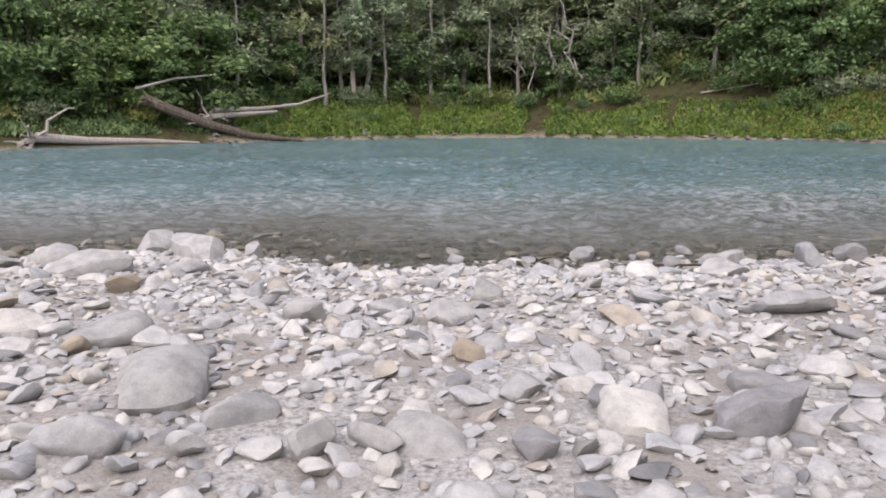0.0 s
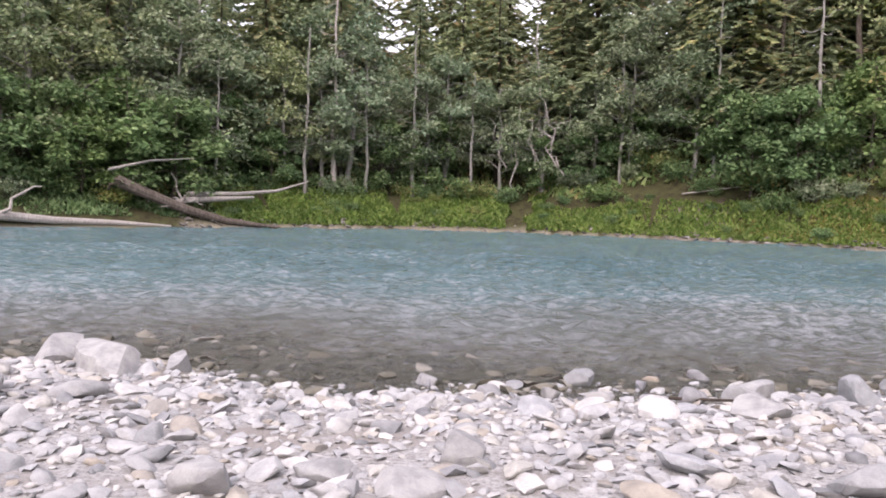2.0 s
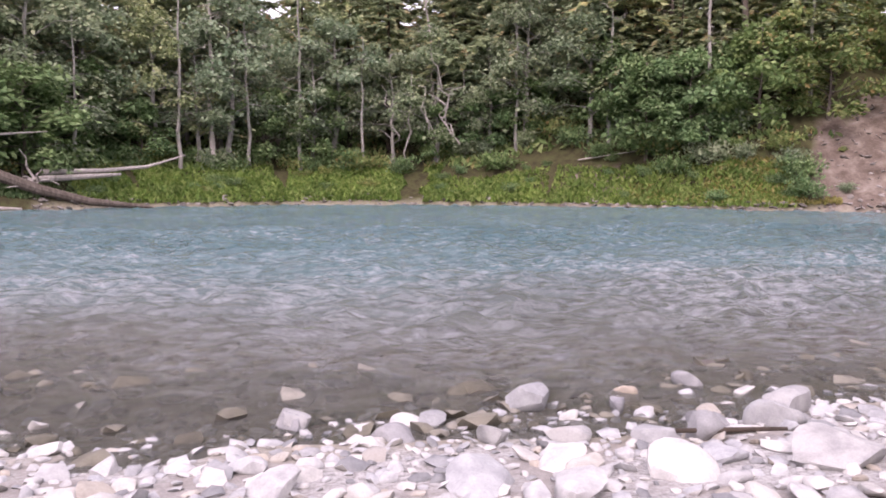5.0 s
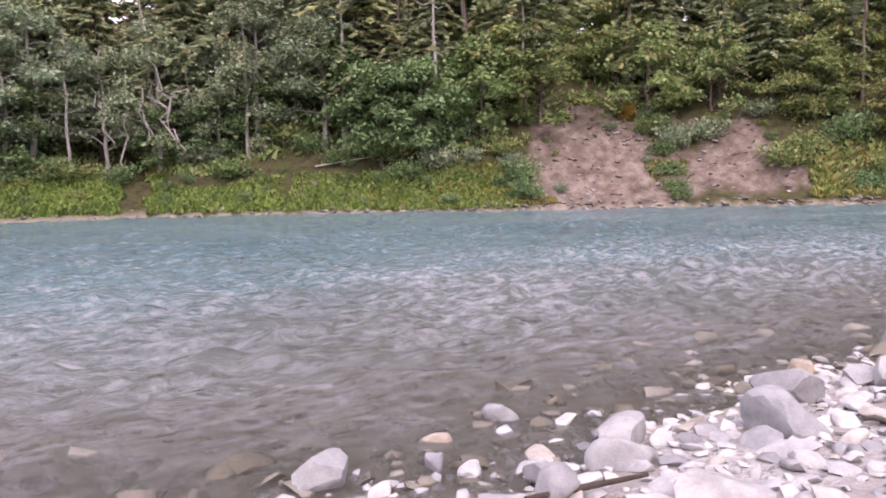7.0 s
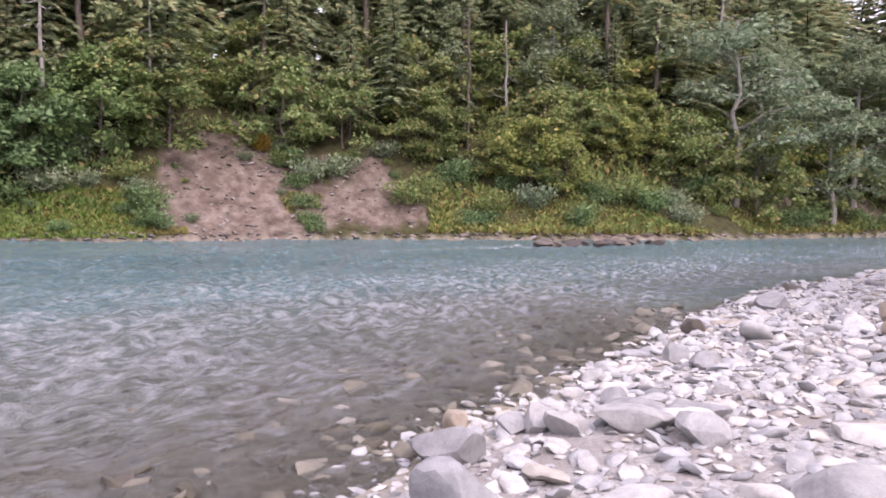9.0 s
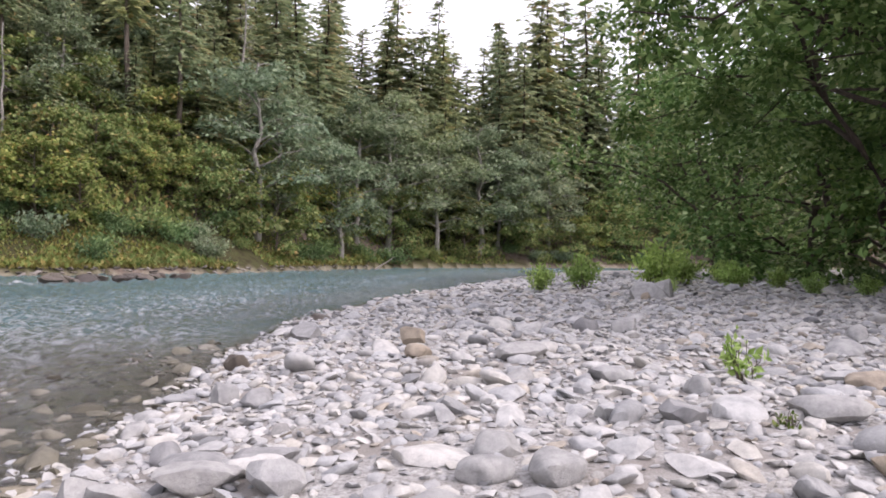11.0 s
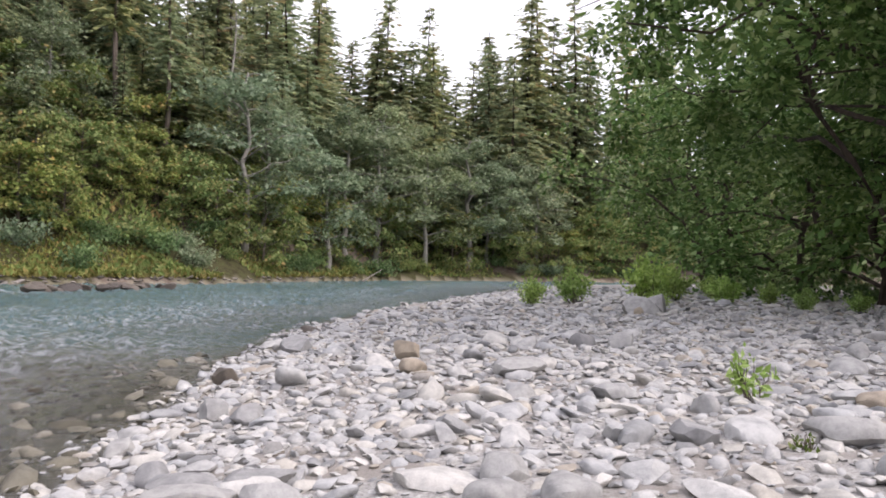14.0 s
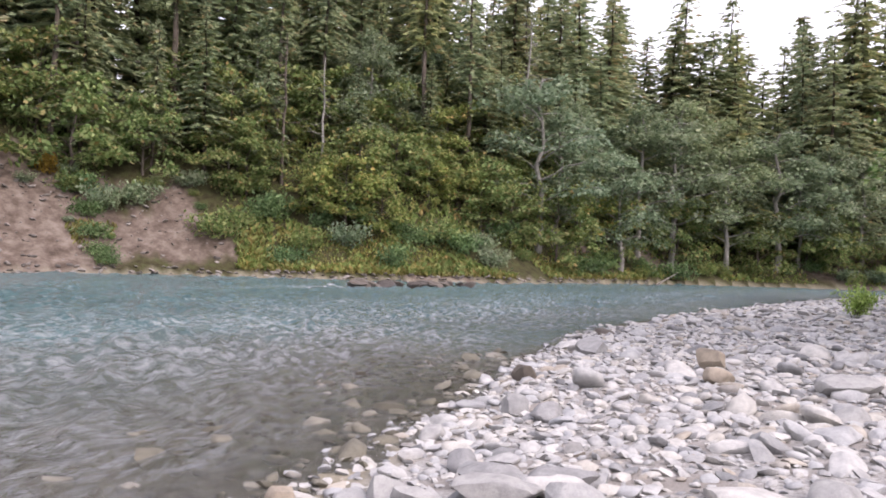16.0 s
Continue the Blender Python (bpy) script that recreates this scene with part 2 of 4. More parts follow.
def leaves(rng, centres, along, size, width=0.55, fold=0.25, up=None):
    """Folded kite-shaped leaves: one at each centre, pointing along."""
    n = len(centres)
    along = along / (np.linalg.norm(along, axis=1)[:, None] + 1e-9)
    side = np.cross(along, up if up is not None else rng.normal(size=(n, 3)))
    side /= np.linalg.norm(side, axis=1)[:, None] + 1e-9
    nor = np.cross(side, along)
    s = np.asarray(size).reshape(-1, 1) * np.ones((n, 1))
    a = centres - along * s * 0.5
    c = centres + along * s * 0.5
    mid = centres - along * s * 0.05
    b = mid + side * s * width * 0.5 - nor * s * fold * 0.3
    d = mid - side * s * width * 0.5 - nor * s * fold * 0.3
    v = np.stack([a, b, c, d], axis=1).reshape(-1, 3)
    return v, np.arange(4 * n).reshape(-1, 4)


def bent(rng, a, b, n=6, wobble=0.05, sag=0.0):
    a, b = np.asarray(a, float), np.asarray(b, float)
    t = np.linspace(0, 1, n)[:, None]
    p = a + (b - a) * t
    w = rng.normal(size=(n, 3)) * wobble * np.linalg.norm(b - a)
    w[0] = w[-1] = 0
    p += w
    p[:, 2:3] += sag * 4 * t * (1 - t)
    return p


# ---- the plan: water at z = 0 ----
FAR_BANK = np.array([(-400, -20), (-90, 22), (-45, 36), (-27.5, 47), (-19, 54.5), (-12, 61), (-2, 66), (8.5, 66), (18.5, 61.5), (26, 54.5),
                     (32, 48.5), (42.8, 42.3), (50, 35), (55, 28), (62, 21), (79, 14), (93, 5), (105, -10), (115, -35), (124, -75), (150, -180), (220, -500)], float)
SHORE = np.array([(-400, -60), (-60, 6), (-10, 10), (-6.2, 10.2), (-4.4, 10.8), (-3.2, 10.9), (-2.2, 10.0), (-1.0, 9.2), (0.3, 9.5), (1.7, 9.4), (3.2, 9.3),
                  (4.2, 9.8), (5.2, 9.7), (6.4, 9.9), (8, 9.6), (10, 9.7), (14, 9.9), (21, 9.5), (28, 7.8), (42, 3.0), (70, -7), (84, -19), (94, -50), (110, -110), (170, -500)], float)
O = np.array((0.6, 6.0))


def beside(line, xy):
    """Signed distance of points from a line; positive on its left-hand side."""
    xy = np.asarray(xy, float)
    best = np.full(len(xy), 1e9)
    sign = np.ones(len(xy))
    for a, b in zip(line[:-1], line[1:]):
        ab = b - a
        t = np.clip(((xy - a) @ ab) / (ab @ ab), 0, 1)
        q = xy - (a + t[:, None] * ab)
        dist = np.hypot(q[:, 0], q[:, 1])
        s = ab[0] * (xy[:, 1] - a[1]) - ab[1] * (xy[:, 0] - a[0])
        near = dist < best - 1e-6
        best = np.where(near, dist, best)
        sign = np.where(near, np.sign(s), sign)
    return best * sign


def lumps(x, y, f, seed):
    """Smooth unevenness from a few crossed waves, about -1 to 1."""
    r = np.random.RandomState(seed)
    z = 0
    for k in range(6):
        a, s, ph = r.uniform(0, 6.28), f * r.uniform(0.6, 1.7), r.uniform(0, 6.28)
        z = z + np.sin((x * math.cos(a) + y * math.sin(a)) * s + ph + 1.3 * np.sin((x * math.sin(a) - y * math.cos(a)) * s * 0.7))
    return z / 3.2


def bearing(xy):
    return np.degrees(np.arctan2(xy[:, 0] - O[0], xy[:, 1] - O[1]))


def bare_slope(az, e):
    wob = 1.3 * lumps(az, e * 0.8, 1.1, 71) + 0.6 * lumps(az, e, 2.6, 72)
    one = (np.abs(az - 42.3 + wob) < 5.2 - 0.2 * e) & (e < 10.5 + wob)
    two = (np.abs(az - 52.9 + 0.4 * e - 1.6 * wob) < 4.6 - 0.2 * e) & (e > 1.5) & (e < 8.0 + 2 * wob)
    return one | two


def height(xy):
    xy = np.asarray(xy, float)
    x, y = xy[:, 0], xy[:, 1]
    dn, df = beside(SHORE, xy), beside(FAR_BANK, xy)
    az = bearing(xy)
    d = np.maximum(-dn, 0)
    beach = 0.40 * (1 - np.exp(-d / 2.6)) + 0.016 * np.minimum(d, 45) + np.maximum(d - 28, 0) * 0.12 + 0.035 * lumps(x, y, 1.6, 3) * np.minimum(d, 1)
    w = np.maximum(dn, 0)
    bed = -np.minimum(np.minimum(0.035 * w + 0.0045 * w * w, 0.35 * np.abs(df) + 0.02), 1.8) - 0.01 + 0.02 * lumps(x, y, 1.9, 5) * np.minimum(w, 1)
    e = np.maximum(df, 0)
    flat = np.interp(e, [0, 0.6, 6, 14, 40, 120, 400], [0, 0.7, 2.9, 6.0, 17, 42, 90])
    steep = np.interp(e, [0, 0.6, 2, 4, 12, 20, 40, 120, 400], [0, 0.5, 1.2, 3.0, 10.6, 14, 19, 36, 80])
    s = np.clip((az - 6) / 18, 0, 1)
    s = s * s * (3 - 2 * s)
    s = s * (1 - 0.35 * np.clip((az - 78) / 15, 0, 1))
    far = flat * (1 - s) + steep * s + 0.25 * lumps(x, y, 0.6, 8) * np.minimum(e / 3, 1)
    return np.where(df > 0, far, np.where(dn > 0, bed, beach))


def z_at(x, y):
    return float(height(np.array([[x, y]]))[0])


def bank_spot(az, e):
    """The place e metres behind the far waterline, on a bearing from the gravel bar."""
    d = np.array((math.sin(radians(az)), math.cos(radians(az))))
    for a, b in zip(FAR_BANK[:-1], FAR_BANK[1:]):
        m = np.array([d, a - b]).T
        if abs(np.linalg.det(m)) < 1e-9:
            continue
        r, t = np.linalg.solve(m, a - O)
        if r > 5 and -1e-6 <= t <= 1 + 1e-6:
            n = np.array((-(b - a)[1], (b - a)[0]))
            n /= np.linalg.norm(n)
            return O + d * r + (n * 0.5 + d * 0.5) / max(0.3, np.linalg.norm(n * 0.5 + d * 0.5)) * e
    return O + d * 60


# ---- ground and river ----
def steps(*stretches):
    out = []
    for a, b, s in stretches:
        out += list(np.arange(a, b, s))
    return np.array(out + [stretches[-1][1]])


def grid(xs, ys):
    gx, gy = np.meshgrid(xs, ys, indexing="xy")
    xy = np.stack([gx.ravel(), gy.ravel()], axis=1)
    i, j = np.meshgrid(np.arange(len(ys) - 1), np.arange(len(xs) - 1), indexing="ij")
    w = len(xs)
    f = np.stack([i * w + j, i * w + j + 1, (i + 1) * w + j + 1, (i + 1) * w + j], axis=-1).reshape(-1, 4)
    return xy, f


def add_values(ob, name, values):
    at = ob.data.attributes.new(name, "FLOAT", "POINT")
    at.data.foreach_set("value", np.asarray(values, dtype=np.float32))


xy, f = grid(steps((-900, -100, 100), (-100, -40, 6), (-40, -9, 1.0), (-9, 16, 0.22), (16, 60, 0.7), (60, 135, 1.6), (135, 200, 8), (200, 1000, 100)),
             steps((-900, -150, 100), (-150, -70, 8), (-70, -8, 1.2), (-8, 13, 0.22), (13, 78, 0.85), (78, 140, 6), (140, 1000, 100)))
z = height(xy)
ground = mesh_object("ground", np.column_stack([xy, z]), f, M_GROUND, smooth=True)
tagged(ground, "pale grey gravel bar, brown riverbed and steep earth banks", "ground", kind="structure")
dn, df, az = beside(SHORE, xy), beside(FAR_BANK, xy), bearing(xy)
add_values(ground, "riverbed", np.clip((dn + 0.4 + 0.35 * lumps(xy[:, 0], xy[:, 1], 1.7, 6)) / 0.6, 0, 1))
add_values(ground, "woodland", np.where(df > 0, 1.0, np.clip((-dn - 24 + 3 * lumps(xy[:, 0], xy[:, 1], 0.3, 2)) / 3, 0, 1)))
bare = bare_slope(az, df - 0.8 * lumps(xy[:, 0], xy[:, 1], 0.9, 4)) | ((az > 18) & (df < 7) & (lumps(xy[:, 0], xy[:, 1], 0.35, 12) > 0.15))
add_values(ground, "bare", bare.astype(float))

xy, f = grid(steps((-700, -100, 60), (-100, -40, 4), (-40, -8, 0.5), (-8, 16, 0.18), (16, 60, 0.45), (60, 130, 1.2), (130, 300, 20)),
             steps((-500, -60, 40), (-60, 2, 1.6), (2, 8, 0.5), (8, 20, 0.11), (20, 34, 0.24), (34, 70, 0.6)))
dn, df = beside(SHORE, xy), beside(FAR_BANK, xy)
keep = (dn > -2.5) & (df < 3.0)
f = f[keep[f].any(axis=1)]
x, y = xy[:, 0], xy[:, 1]
run = np.clip(dn / 4, 0.2, 1)
waves = 0.05 * lumps(x * 0.6, y * 1.3, 2.0, 21) + 0.075 * lumps(x * 0.7, y * 1.4, 4.6, 22) + 0.045 * lumps(x * 0.8, y * 1.4, 9.0, 23)
z = waves * run
used = np.unique(f)
remap = np.zeros(len(xy), int)
remap[used] = np.arange(len(used))
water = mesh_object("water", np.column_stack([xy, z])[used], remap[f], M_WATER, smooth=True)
tagged(water, "fast clear teal river with choppy ripples", "river", kind="structure")
shelf = np.clip((x - 8) / 10, 0, 1)
murk = np.clip((dn - 1.6 + 1.3 * lumps(x * 0.5, y, 0.5, 31) + 1.2 * shelf) / (8 - 3 * shelf), 0, 1)
add_values(water, "murk", np.maximum(0.32 + 0.66 * murk ** 0.75, 0.85 * shelf * np.clip((dn + 0.5) / 1.0, 0, 1))[used])
# where sky glints are painted into the water colour, strongest downstream
glint_riffle = np.clip((x - 1) / 6, 0, 1) * np.clip((dn + 0.4) / 2.0, 0, 1) * np.clip((48 - x) / 20, 0, 1) * np.clip((15 - dn) / 9, 0, 1)
glint_riffle = np.maximum(glint_riffle, 0.55 * np.clip(dn / 1.5, 0, 1) * np.clip((14 - dn) / 6, 0, 1))
glint_riffle *= np.clip(0.62 + 0.25 * lumps(x, y, 0.7, 33), 0.12, 0.7)
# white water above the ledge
glint_riffle = np.maximum(glint_riffle, 0.9 * np.exp(-((x - 40.5) / 4.5) ** 2 - ((y - 26.3 + 0.35 * (x - 40)) / 1.0) ** 2))
add_values(water, "glint_riffle", glint_riffle[used])


# ---- stones ----
def round_shape(level, seed, cuts, flat):
    """A worn stone: a ball cut by a few planes and pressed flat."""
    r = np.random.RandomState(seed)
    bm = bmesh.new()
    if level == 0:
        bmesh.ops.create_icosphere(bm, subdivisions=1, radius=1)
        for v in bm.verts:
            v.co = v.co.normalized()
    else:
        bmesh.ops.create_icosphere(bm, subdivisions=level + 1, radius=1)
    v = np.array([p.co[:] for p in bm.verts])
    f = np.array([[q.index for q in p.verts] for p in bm.faces])
    bm.free()
    for _ in range(cuts):
        n = r.normal(size=3)
        n /= np.linalg.norm(n)
        c = r.uniform(0.5, 0.88)
        over = np.maximum(v @ n - c, 0)
        v = v - over[:, None] * n * 0.97
    v = v * (1 + 0.06 * lumps(v[:, 0] * 2 + v[:, 2], v[:, 1] * 2 - v[:, 2], 1.4, seed)[:, None])
    v *= np.array((r.uniform(0.95, 1.35), r.uniform(0.75, 1.0), flat * r.uniform(0.8, 1.2)))
    return v, f


def turned(v, rng, tilt=0.25):
    e = Euler((rng.normal() * tilt, rng.normal() * tilt, rng.uniform(0, 6.28)))
    return v @ np.array(e.to_matrix()).T


PEBBLES = [round_shape(0, 100 + k, 5, 0.42) for k in range(12)]
COBBLES = [round_shape(1, 200 + k, 8, 0.40) for k in range(14)]
SHARDS = [round_shape(1, 250 + k, 16, 0.40) for k in range(14)]
rng = np.random.RandomState(7)

# boulders that stand out on the bar: x, y, width, height, how angular, material, label
GREY, TANNED = "pale grey worn boulder among gravel bar stones", "tan brown rock lying on grey river stones"
BOULDERS = [
    (-1.5, 3.75, 0.78, 0.32, 9, M_ROCK), (1.66, 3.3, 0.60, 0.30, 8, M_ROCK), (-1.62, 3.05, 0.52, 0.22, 4, M_ROCK), (-0.95, 3.4, 0.40, 0.18, 3, M_ROCK),
    (-0.53, 3.05, 0.32, 0.22, 8, M_ROCK), (-2.4, 5.1, 0.66, 0.26, 3, M_ROCK), (-3.03, 6.8, 0.36, 0.24, 8, M_TAN), (-2.5, 4.75, 0.26, 0.18, 4, M_TAN),
    (-3.3, 9.7, 1.1, 0.40, 9, M_ROCK), (-4.0, 10.1, 0.85, 0.42, 9, M_ROCK), (-3.9, 7.9, 1.15, 0.36, 7, M_ROCK), (-2.6, 10.0, 0.5, 0.3, 6, M_ROCK),
    (-4.9, 9.3, 1.0, 0.36, 6, M_ROCK), (-5.4, 8.2, 0.9, 0.4, 7, M_ROCK), (0.54, 3.85, 0.32, 0.16, 4, M_ROCK), (1.18, 3.55, 0.25, 0.2, 3, M_ROCK),
    (0.15, 5.75, 0.5, 0.2, 5, M_ROCK), (-1.07, 5.75, 0.4, 0.24, 5, M_ROCK), (0.5, 3.0, 0.24, 0.16, 3, M_ROCK), (1.9, 3.85, 0.4, 0.16, 4, M_ROCK),
    (3.04, 5.9, 0.75, 0.28, 7, M_ROCK), (0.0, 3.15, 0.46, 0.18, 6, M_ROCK), (-0.25, 3.15, 0.32, 0.18, 4, M_ROCK), (-0.4, 6.1, 0.44, 0.18, 5, M_ROCK),
    (-2.9, 8.2, 0.55, 0.2, 5, M_ROCK), (0.25, 4.65, 0.3, 0.18, 6, M_TAN), (0.47, 6.35, 0.34, 0.3, 6, M_ROCK), (0.25, 9.9, 0.28, 0.2, 4, M_ROCK),
    (3.4, 8.35, 0.72, 0.26, 5, M_ROCK), (3.0, 9.05, 0.3, 0.26, 5, M_ROCK), (2.05, 10.1, 0.40, 0.28, 9, M_ROCK), (3.62, 10.5, 0.26, 0.22, 5, M_ROCK),
    (0.24, 9.9, 0.3, 0.2, 5, M_ROCK), (2.08, 9.25, 0.36, 0.16, 3, M_ROCK), (3.65, 9.25, 0.48, 0.26, 5, M_ROCK), (2.75, 9.95, 0.22, 0.16, 4, M_ROCK),
    (0.93, 9.5, 0.32, 0.16, 4, M_ROCK), (1.57, 9.25, 0.3, 0.2, 4, M_ROCK), (1.24, 9.8, 0.28, 0.14, 6, M_ROCK), (4.72, 8.95, 0.56, 0.42, 6, M_ROCK),
    (5.55, 9.5, 0.62, 0.40, 9, M_ROCK), (6.35, 9.9, 0.26, 0.28, 3, M_TAN), (6.25, 9.35, 0.3, 0.22, 4, M_ROCK), (3.9, 9.5, 0.45, 0.26, 6, M_ROCK),
    (2.96, 10.35, 0.24, 0.16, 5, M_TAN), (3.14, 9.3, 0.32, 0.2, 4, M_ROCK), (5.5, 7.05, 0.7, 0.26, 3, M_ROCK), (6.85, 8.1, 0.5, 0.2, 5, M_ROCK),
    (6.9, 8.6, 0.56, 0.2, 4, M_ROCK), (6.36, 9.15, 0.38, 0.3, 7, M_ROCK), (6.2, 8.9, 0.36, 0.22, 4, M_ROCK), (7.6, 9.0, 0.4, 0.22, 4, M_ROCK),
    (9.6, 8.65, 0.5, 0.26, 4, M_ROCK), (9.9, 9.05, 0.34, 0.3, 6, M_ROCK), (15.7, 8.8, 0.85, 0.42, 5, M_ROCK), (12.9, 6.9, 0.48, 0.42, 8, M_TAN),
    (11.8, 6.85, 0.42, 0.28, 3, M_TAN), (8.7, 9.6, 0.32, 0.2, 4, M_ROCK), (6.8, 6.5, 0.5, 0.2, 4, M_ROCK), (11.1, 5.55, 0.75, 0.3, 6, M_ROCK),
    (7.35, 3.7, 0.66, 0.3, 4, M_ROCK), (6.0, 4.15, 0.4, 0.18, 3, M_TAN), (8.55, 4.3, 0.36, 0.24, 3, M_ROCK), (14.2, 3.85, 0.5, 0.34, 6, M_ROCK),
    (13.7, 3.35, 0.6, 0.34, 8, M_ROCK), (6.4, 8.45, 0.6, 0.24, 4, M_ROCK), (6.3, 7.95, 0.46, 0.26, 6, M_ROCK), (6.3, 6.65, 0.42, 0.2, 4, M_ROCK),
    (6.2, 6.2, 0.42, 0.22, 4, M_ROCK), (7.45, 4.9, 0.48, 0.24, 6, M_ROCK), (9.45, 4.85, 0.55, 0.22, 4, M_ROCK), (9.5, 5.9, 0.5, 0.22, 4, M_ROCK),
    (8.4, 2.65, 0.5, 0.22, 3, M_TAN), (12.1, 0.3, 0.55, 0.34, 4, M_ROCK), (22.0, 0.0, 1.5, 0.75, 5, M_ROCK), (22.8, -0.6, 1.5, 0.85, 6, M_ROCK),
    (21.6, 0.1, 0.5, 0.32, 4, M_TAN), (12.4, 9.4, 0.45, 0.3, 7, M_DARKROCK), (20, 8.9, 0.6, 0.25, 5, M_DARKROCK), (4.2, 11.2, 0.26, 0.1, 5, M_DARKROCK),
]
for k, (x, y, w, h, cuts, mat) in enumerate(BOULDERS):
    w, h = w * 0.92, h * 0.72
    v, f = round_shape(2, 300 + k, cuts * 2 + 4, 0.6)
    v = turned(v, np.random.RandomState(500 + k), 0.15)
    v -= (v.max(axis=0) + v.min(axis=0)) / 2
    span = v.max(axis=0) - v.min(axis=0)
    v *= np.array((w / max(span[0], span[1]), w / max(span[0], span[1]), h * 1.45 / span[2]))
    ob = mesh_object("boulder", v, f, mat, smooth=True, crease=42 if cuts < 6 else 24)
    ob.location = (x, y, z_at(x, y) + h * 0.28)
    tagged(ob, TANNED if mat is M_TAN else "small dark wet rock breaking the water" if mat is M_DARKROCK else GREY if w > 0.45 else "pale grey rounded rock on the gravel bar", "rock", "boulders of the gravel bar")

# dark ledge that breaks the water below the far bank
for k in range(24):
    r = np.random.RandomState(900 + k)
    v, f = round_shape(1, 900 + k, 8, 0.5)
    ob = mesh_object("ledge_rock", turned(v, r, 0.2) * r.uniform(0.35, 0.85), f, M_DARKROCK, smooth=True, crease=28)
    ob.location = (41.6 + k * 0.4 + r.normal() * 0.35, 24.7 - k * 0.15 + r.normal() * 0.5, 0.08)
    tagged(ob, "dark wet broken rock at the edge of rapids", "rock", "rock ledge in the river")

# every stone by size, larger ones first, none on top of another
GX, GY, CELL = -9.0, -17.0, 0.05
taken = np.zeros((int(62 / CELL), int(30 / CELL)), bool)


def claim(x, y, r, test=True):
    i, j, k = int((x - GX) / CELL), int((y - GY) / CELL), max(1, int(r / CELL))
    if not (0 <= i < taken.shape[0] and 0 <= j < taken.shape[1]):
        return False
    if test and taken[i, j]:
        return False
    taken[max(i - k, 0):i + k + 1, max(j - k, 0):j + k + 1] = True
    return True


for x, y, w, h, cuts, mat in BOULDERS:
    claim(x, y, w * 0.3, False)
stones = []
for r, n, x0, x1, y0, y1 in ((0.22, 90, 5, 26, -12, 10), (0.26, 220, 24, 52, -16, 9), (0.19, 110, -9, 10, 0, 10), (0.14, 1000, 8, 26, -12, 10), (0.16, 2300, 24, 52, -16, 8),
                             (0.12, 750, -9, 10, 0, 10.4), (0.085, 2300, -9, 10, 0.5, 10.4), (0.09, 5200, 8, 24, -10, 10), (0.055, 8200, -8, 10, 1, 10.4),
                             (0.06, 9000, 8, 22, -7, 10), (0.09, 2200, -9, 9, -7, 1), (0.035, 20000, -5, 10, 1.8, 10.2), (0.04, 9000, 9, 16, -1, 10)):
    px, py = rng.uniform(x0, x1, n), rng.uniform(y0, y1, n)
    d = -beside(SHORE, np.column_stack([px, py]))
    ok = d > rng.uniform(-0.9, 0.15, n)
    for x, y in zip(px[ok], py[ok]):
        s = r * rng.uniform(0.7, 1.4)
        if claim(x, y, s * 0.72):
            stones.append((x, y, s))
px, py, ps = (np.array(c) for c in zip(*stones))
pz = height(np.column_stack([px, py]))
singled = np.argsort(-(ps * ((px > -3) & (px < 9) & (py > 2.2) & (py < 10))))[:300]
alone = np.zeros(len(px), bool)
alone[singled] = True


def stuff_of_stones(name, where, shapes, mat, label, sink=0.14):
    vs, fs, at = [], [], 0
    for x, y, z, s in where:
        v, f = shapes[rng.randint(len(shapes))]
        v = turned(v, rng, 0.27) * s
        vs.append(v + np.array((x, y, z + s * sink)))
        fs.append(f + at)
        at += len(v)
    ob = mesh_object(name, np.concatenate(vs), np.concatenate(fs), mat, smooth=True, crease=58)
    return tagged(ob, label, "stones", kind="stuff")


rest = ~alone
large = rest & (ps > 0.115)
small = rest & (ps <= 0.115)
table = np.column_stack([px, py, pz, ps])
stuff_of_stones("river_cobbles", table[large & (px >= 5) & (px < 26)], COBBLES, M_STONES, "pale grey rounded river cobbles covering the bar")
stuff_of_stones("broken_cobbles", table[large & (px < 5)], SHARDS, M_STONES, "grey angular broken cobbles strewn over the bar")
stuff_of_stones("far_cobbles", table[large & (px >= 26)], PEBBLES, M_STONES, "pale grey river cobbles farther down the bar")
stuff_of_stones("river_pebbles", table[small], PEBBLES, M_STONES, "small pale grey pebbles between the cobbles")

# stones on the bed under the shallow water
n = 2600
bx, by = rng.uniform(-7, 16, n), rng.uniform(9, 16, n)
d = beside(SHORE, np.column_stack([bx, by]))
ok = d > 0.1
bs = rng.choice([0.06, 0.09, 0.13, 0.2], n, p=[0.45, 0.32, 0.18, 0.05])
bz = height(np.column_stack([bx, by]))
stuff_of_stones("submerged_stones", np.column_stack([bx, by, bz, bs])[ok], PEBBLES, M_BEDSTONES, "brown algae-coated stones under shallow water", 0.15)
# stones along the far waterline
n = 700
t = rng.uniform(0, 1, n)
a = rng.uniform(-20, 88, n)
spots = np.array([bank_spot(p, q) for p, q in zip(a, rng.uniform(-0.3, 0.7, n))])
stuff_of_stones("bank_edge_stones", np.column_stack([spots, height(spots), rng.uniform(0.1, 0.32, n)]), PEBBLES, M_BANKSTONES, "dark and pale stones along the far waterline")


# ---- trees ----
def thing(name, label, category, group=""):
    return tagged(new(name), label, category, group)


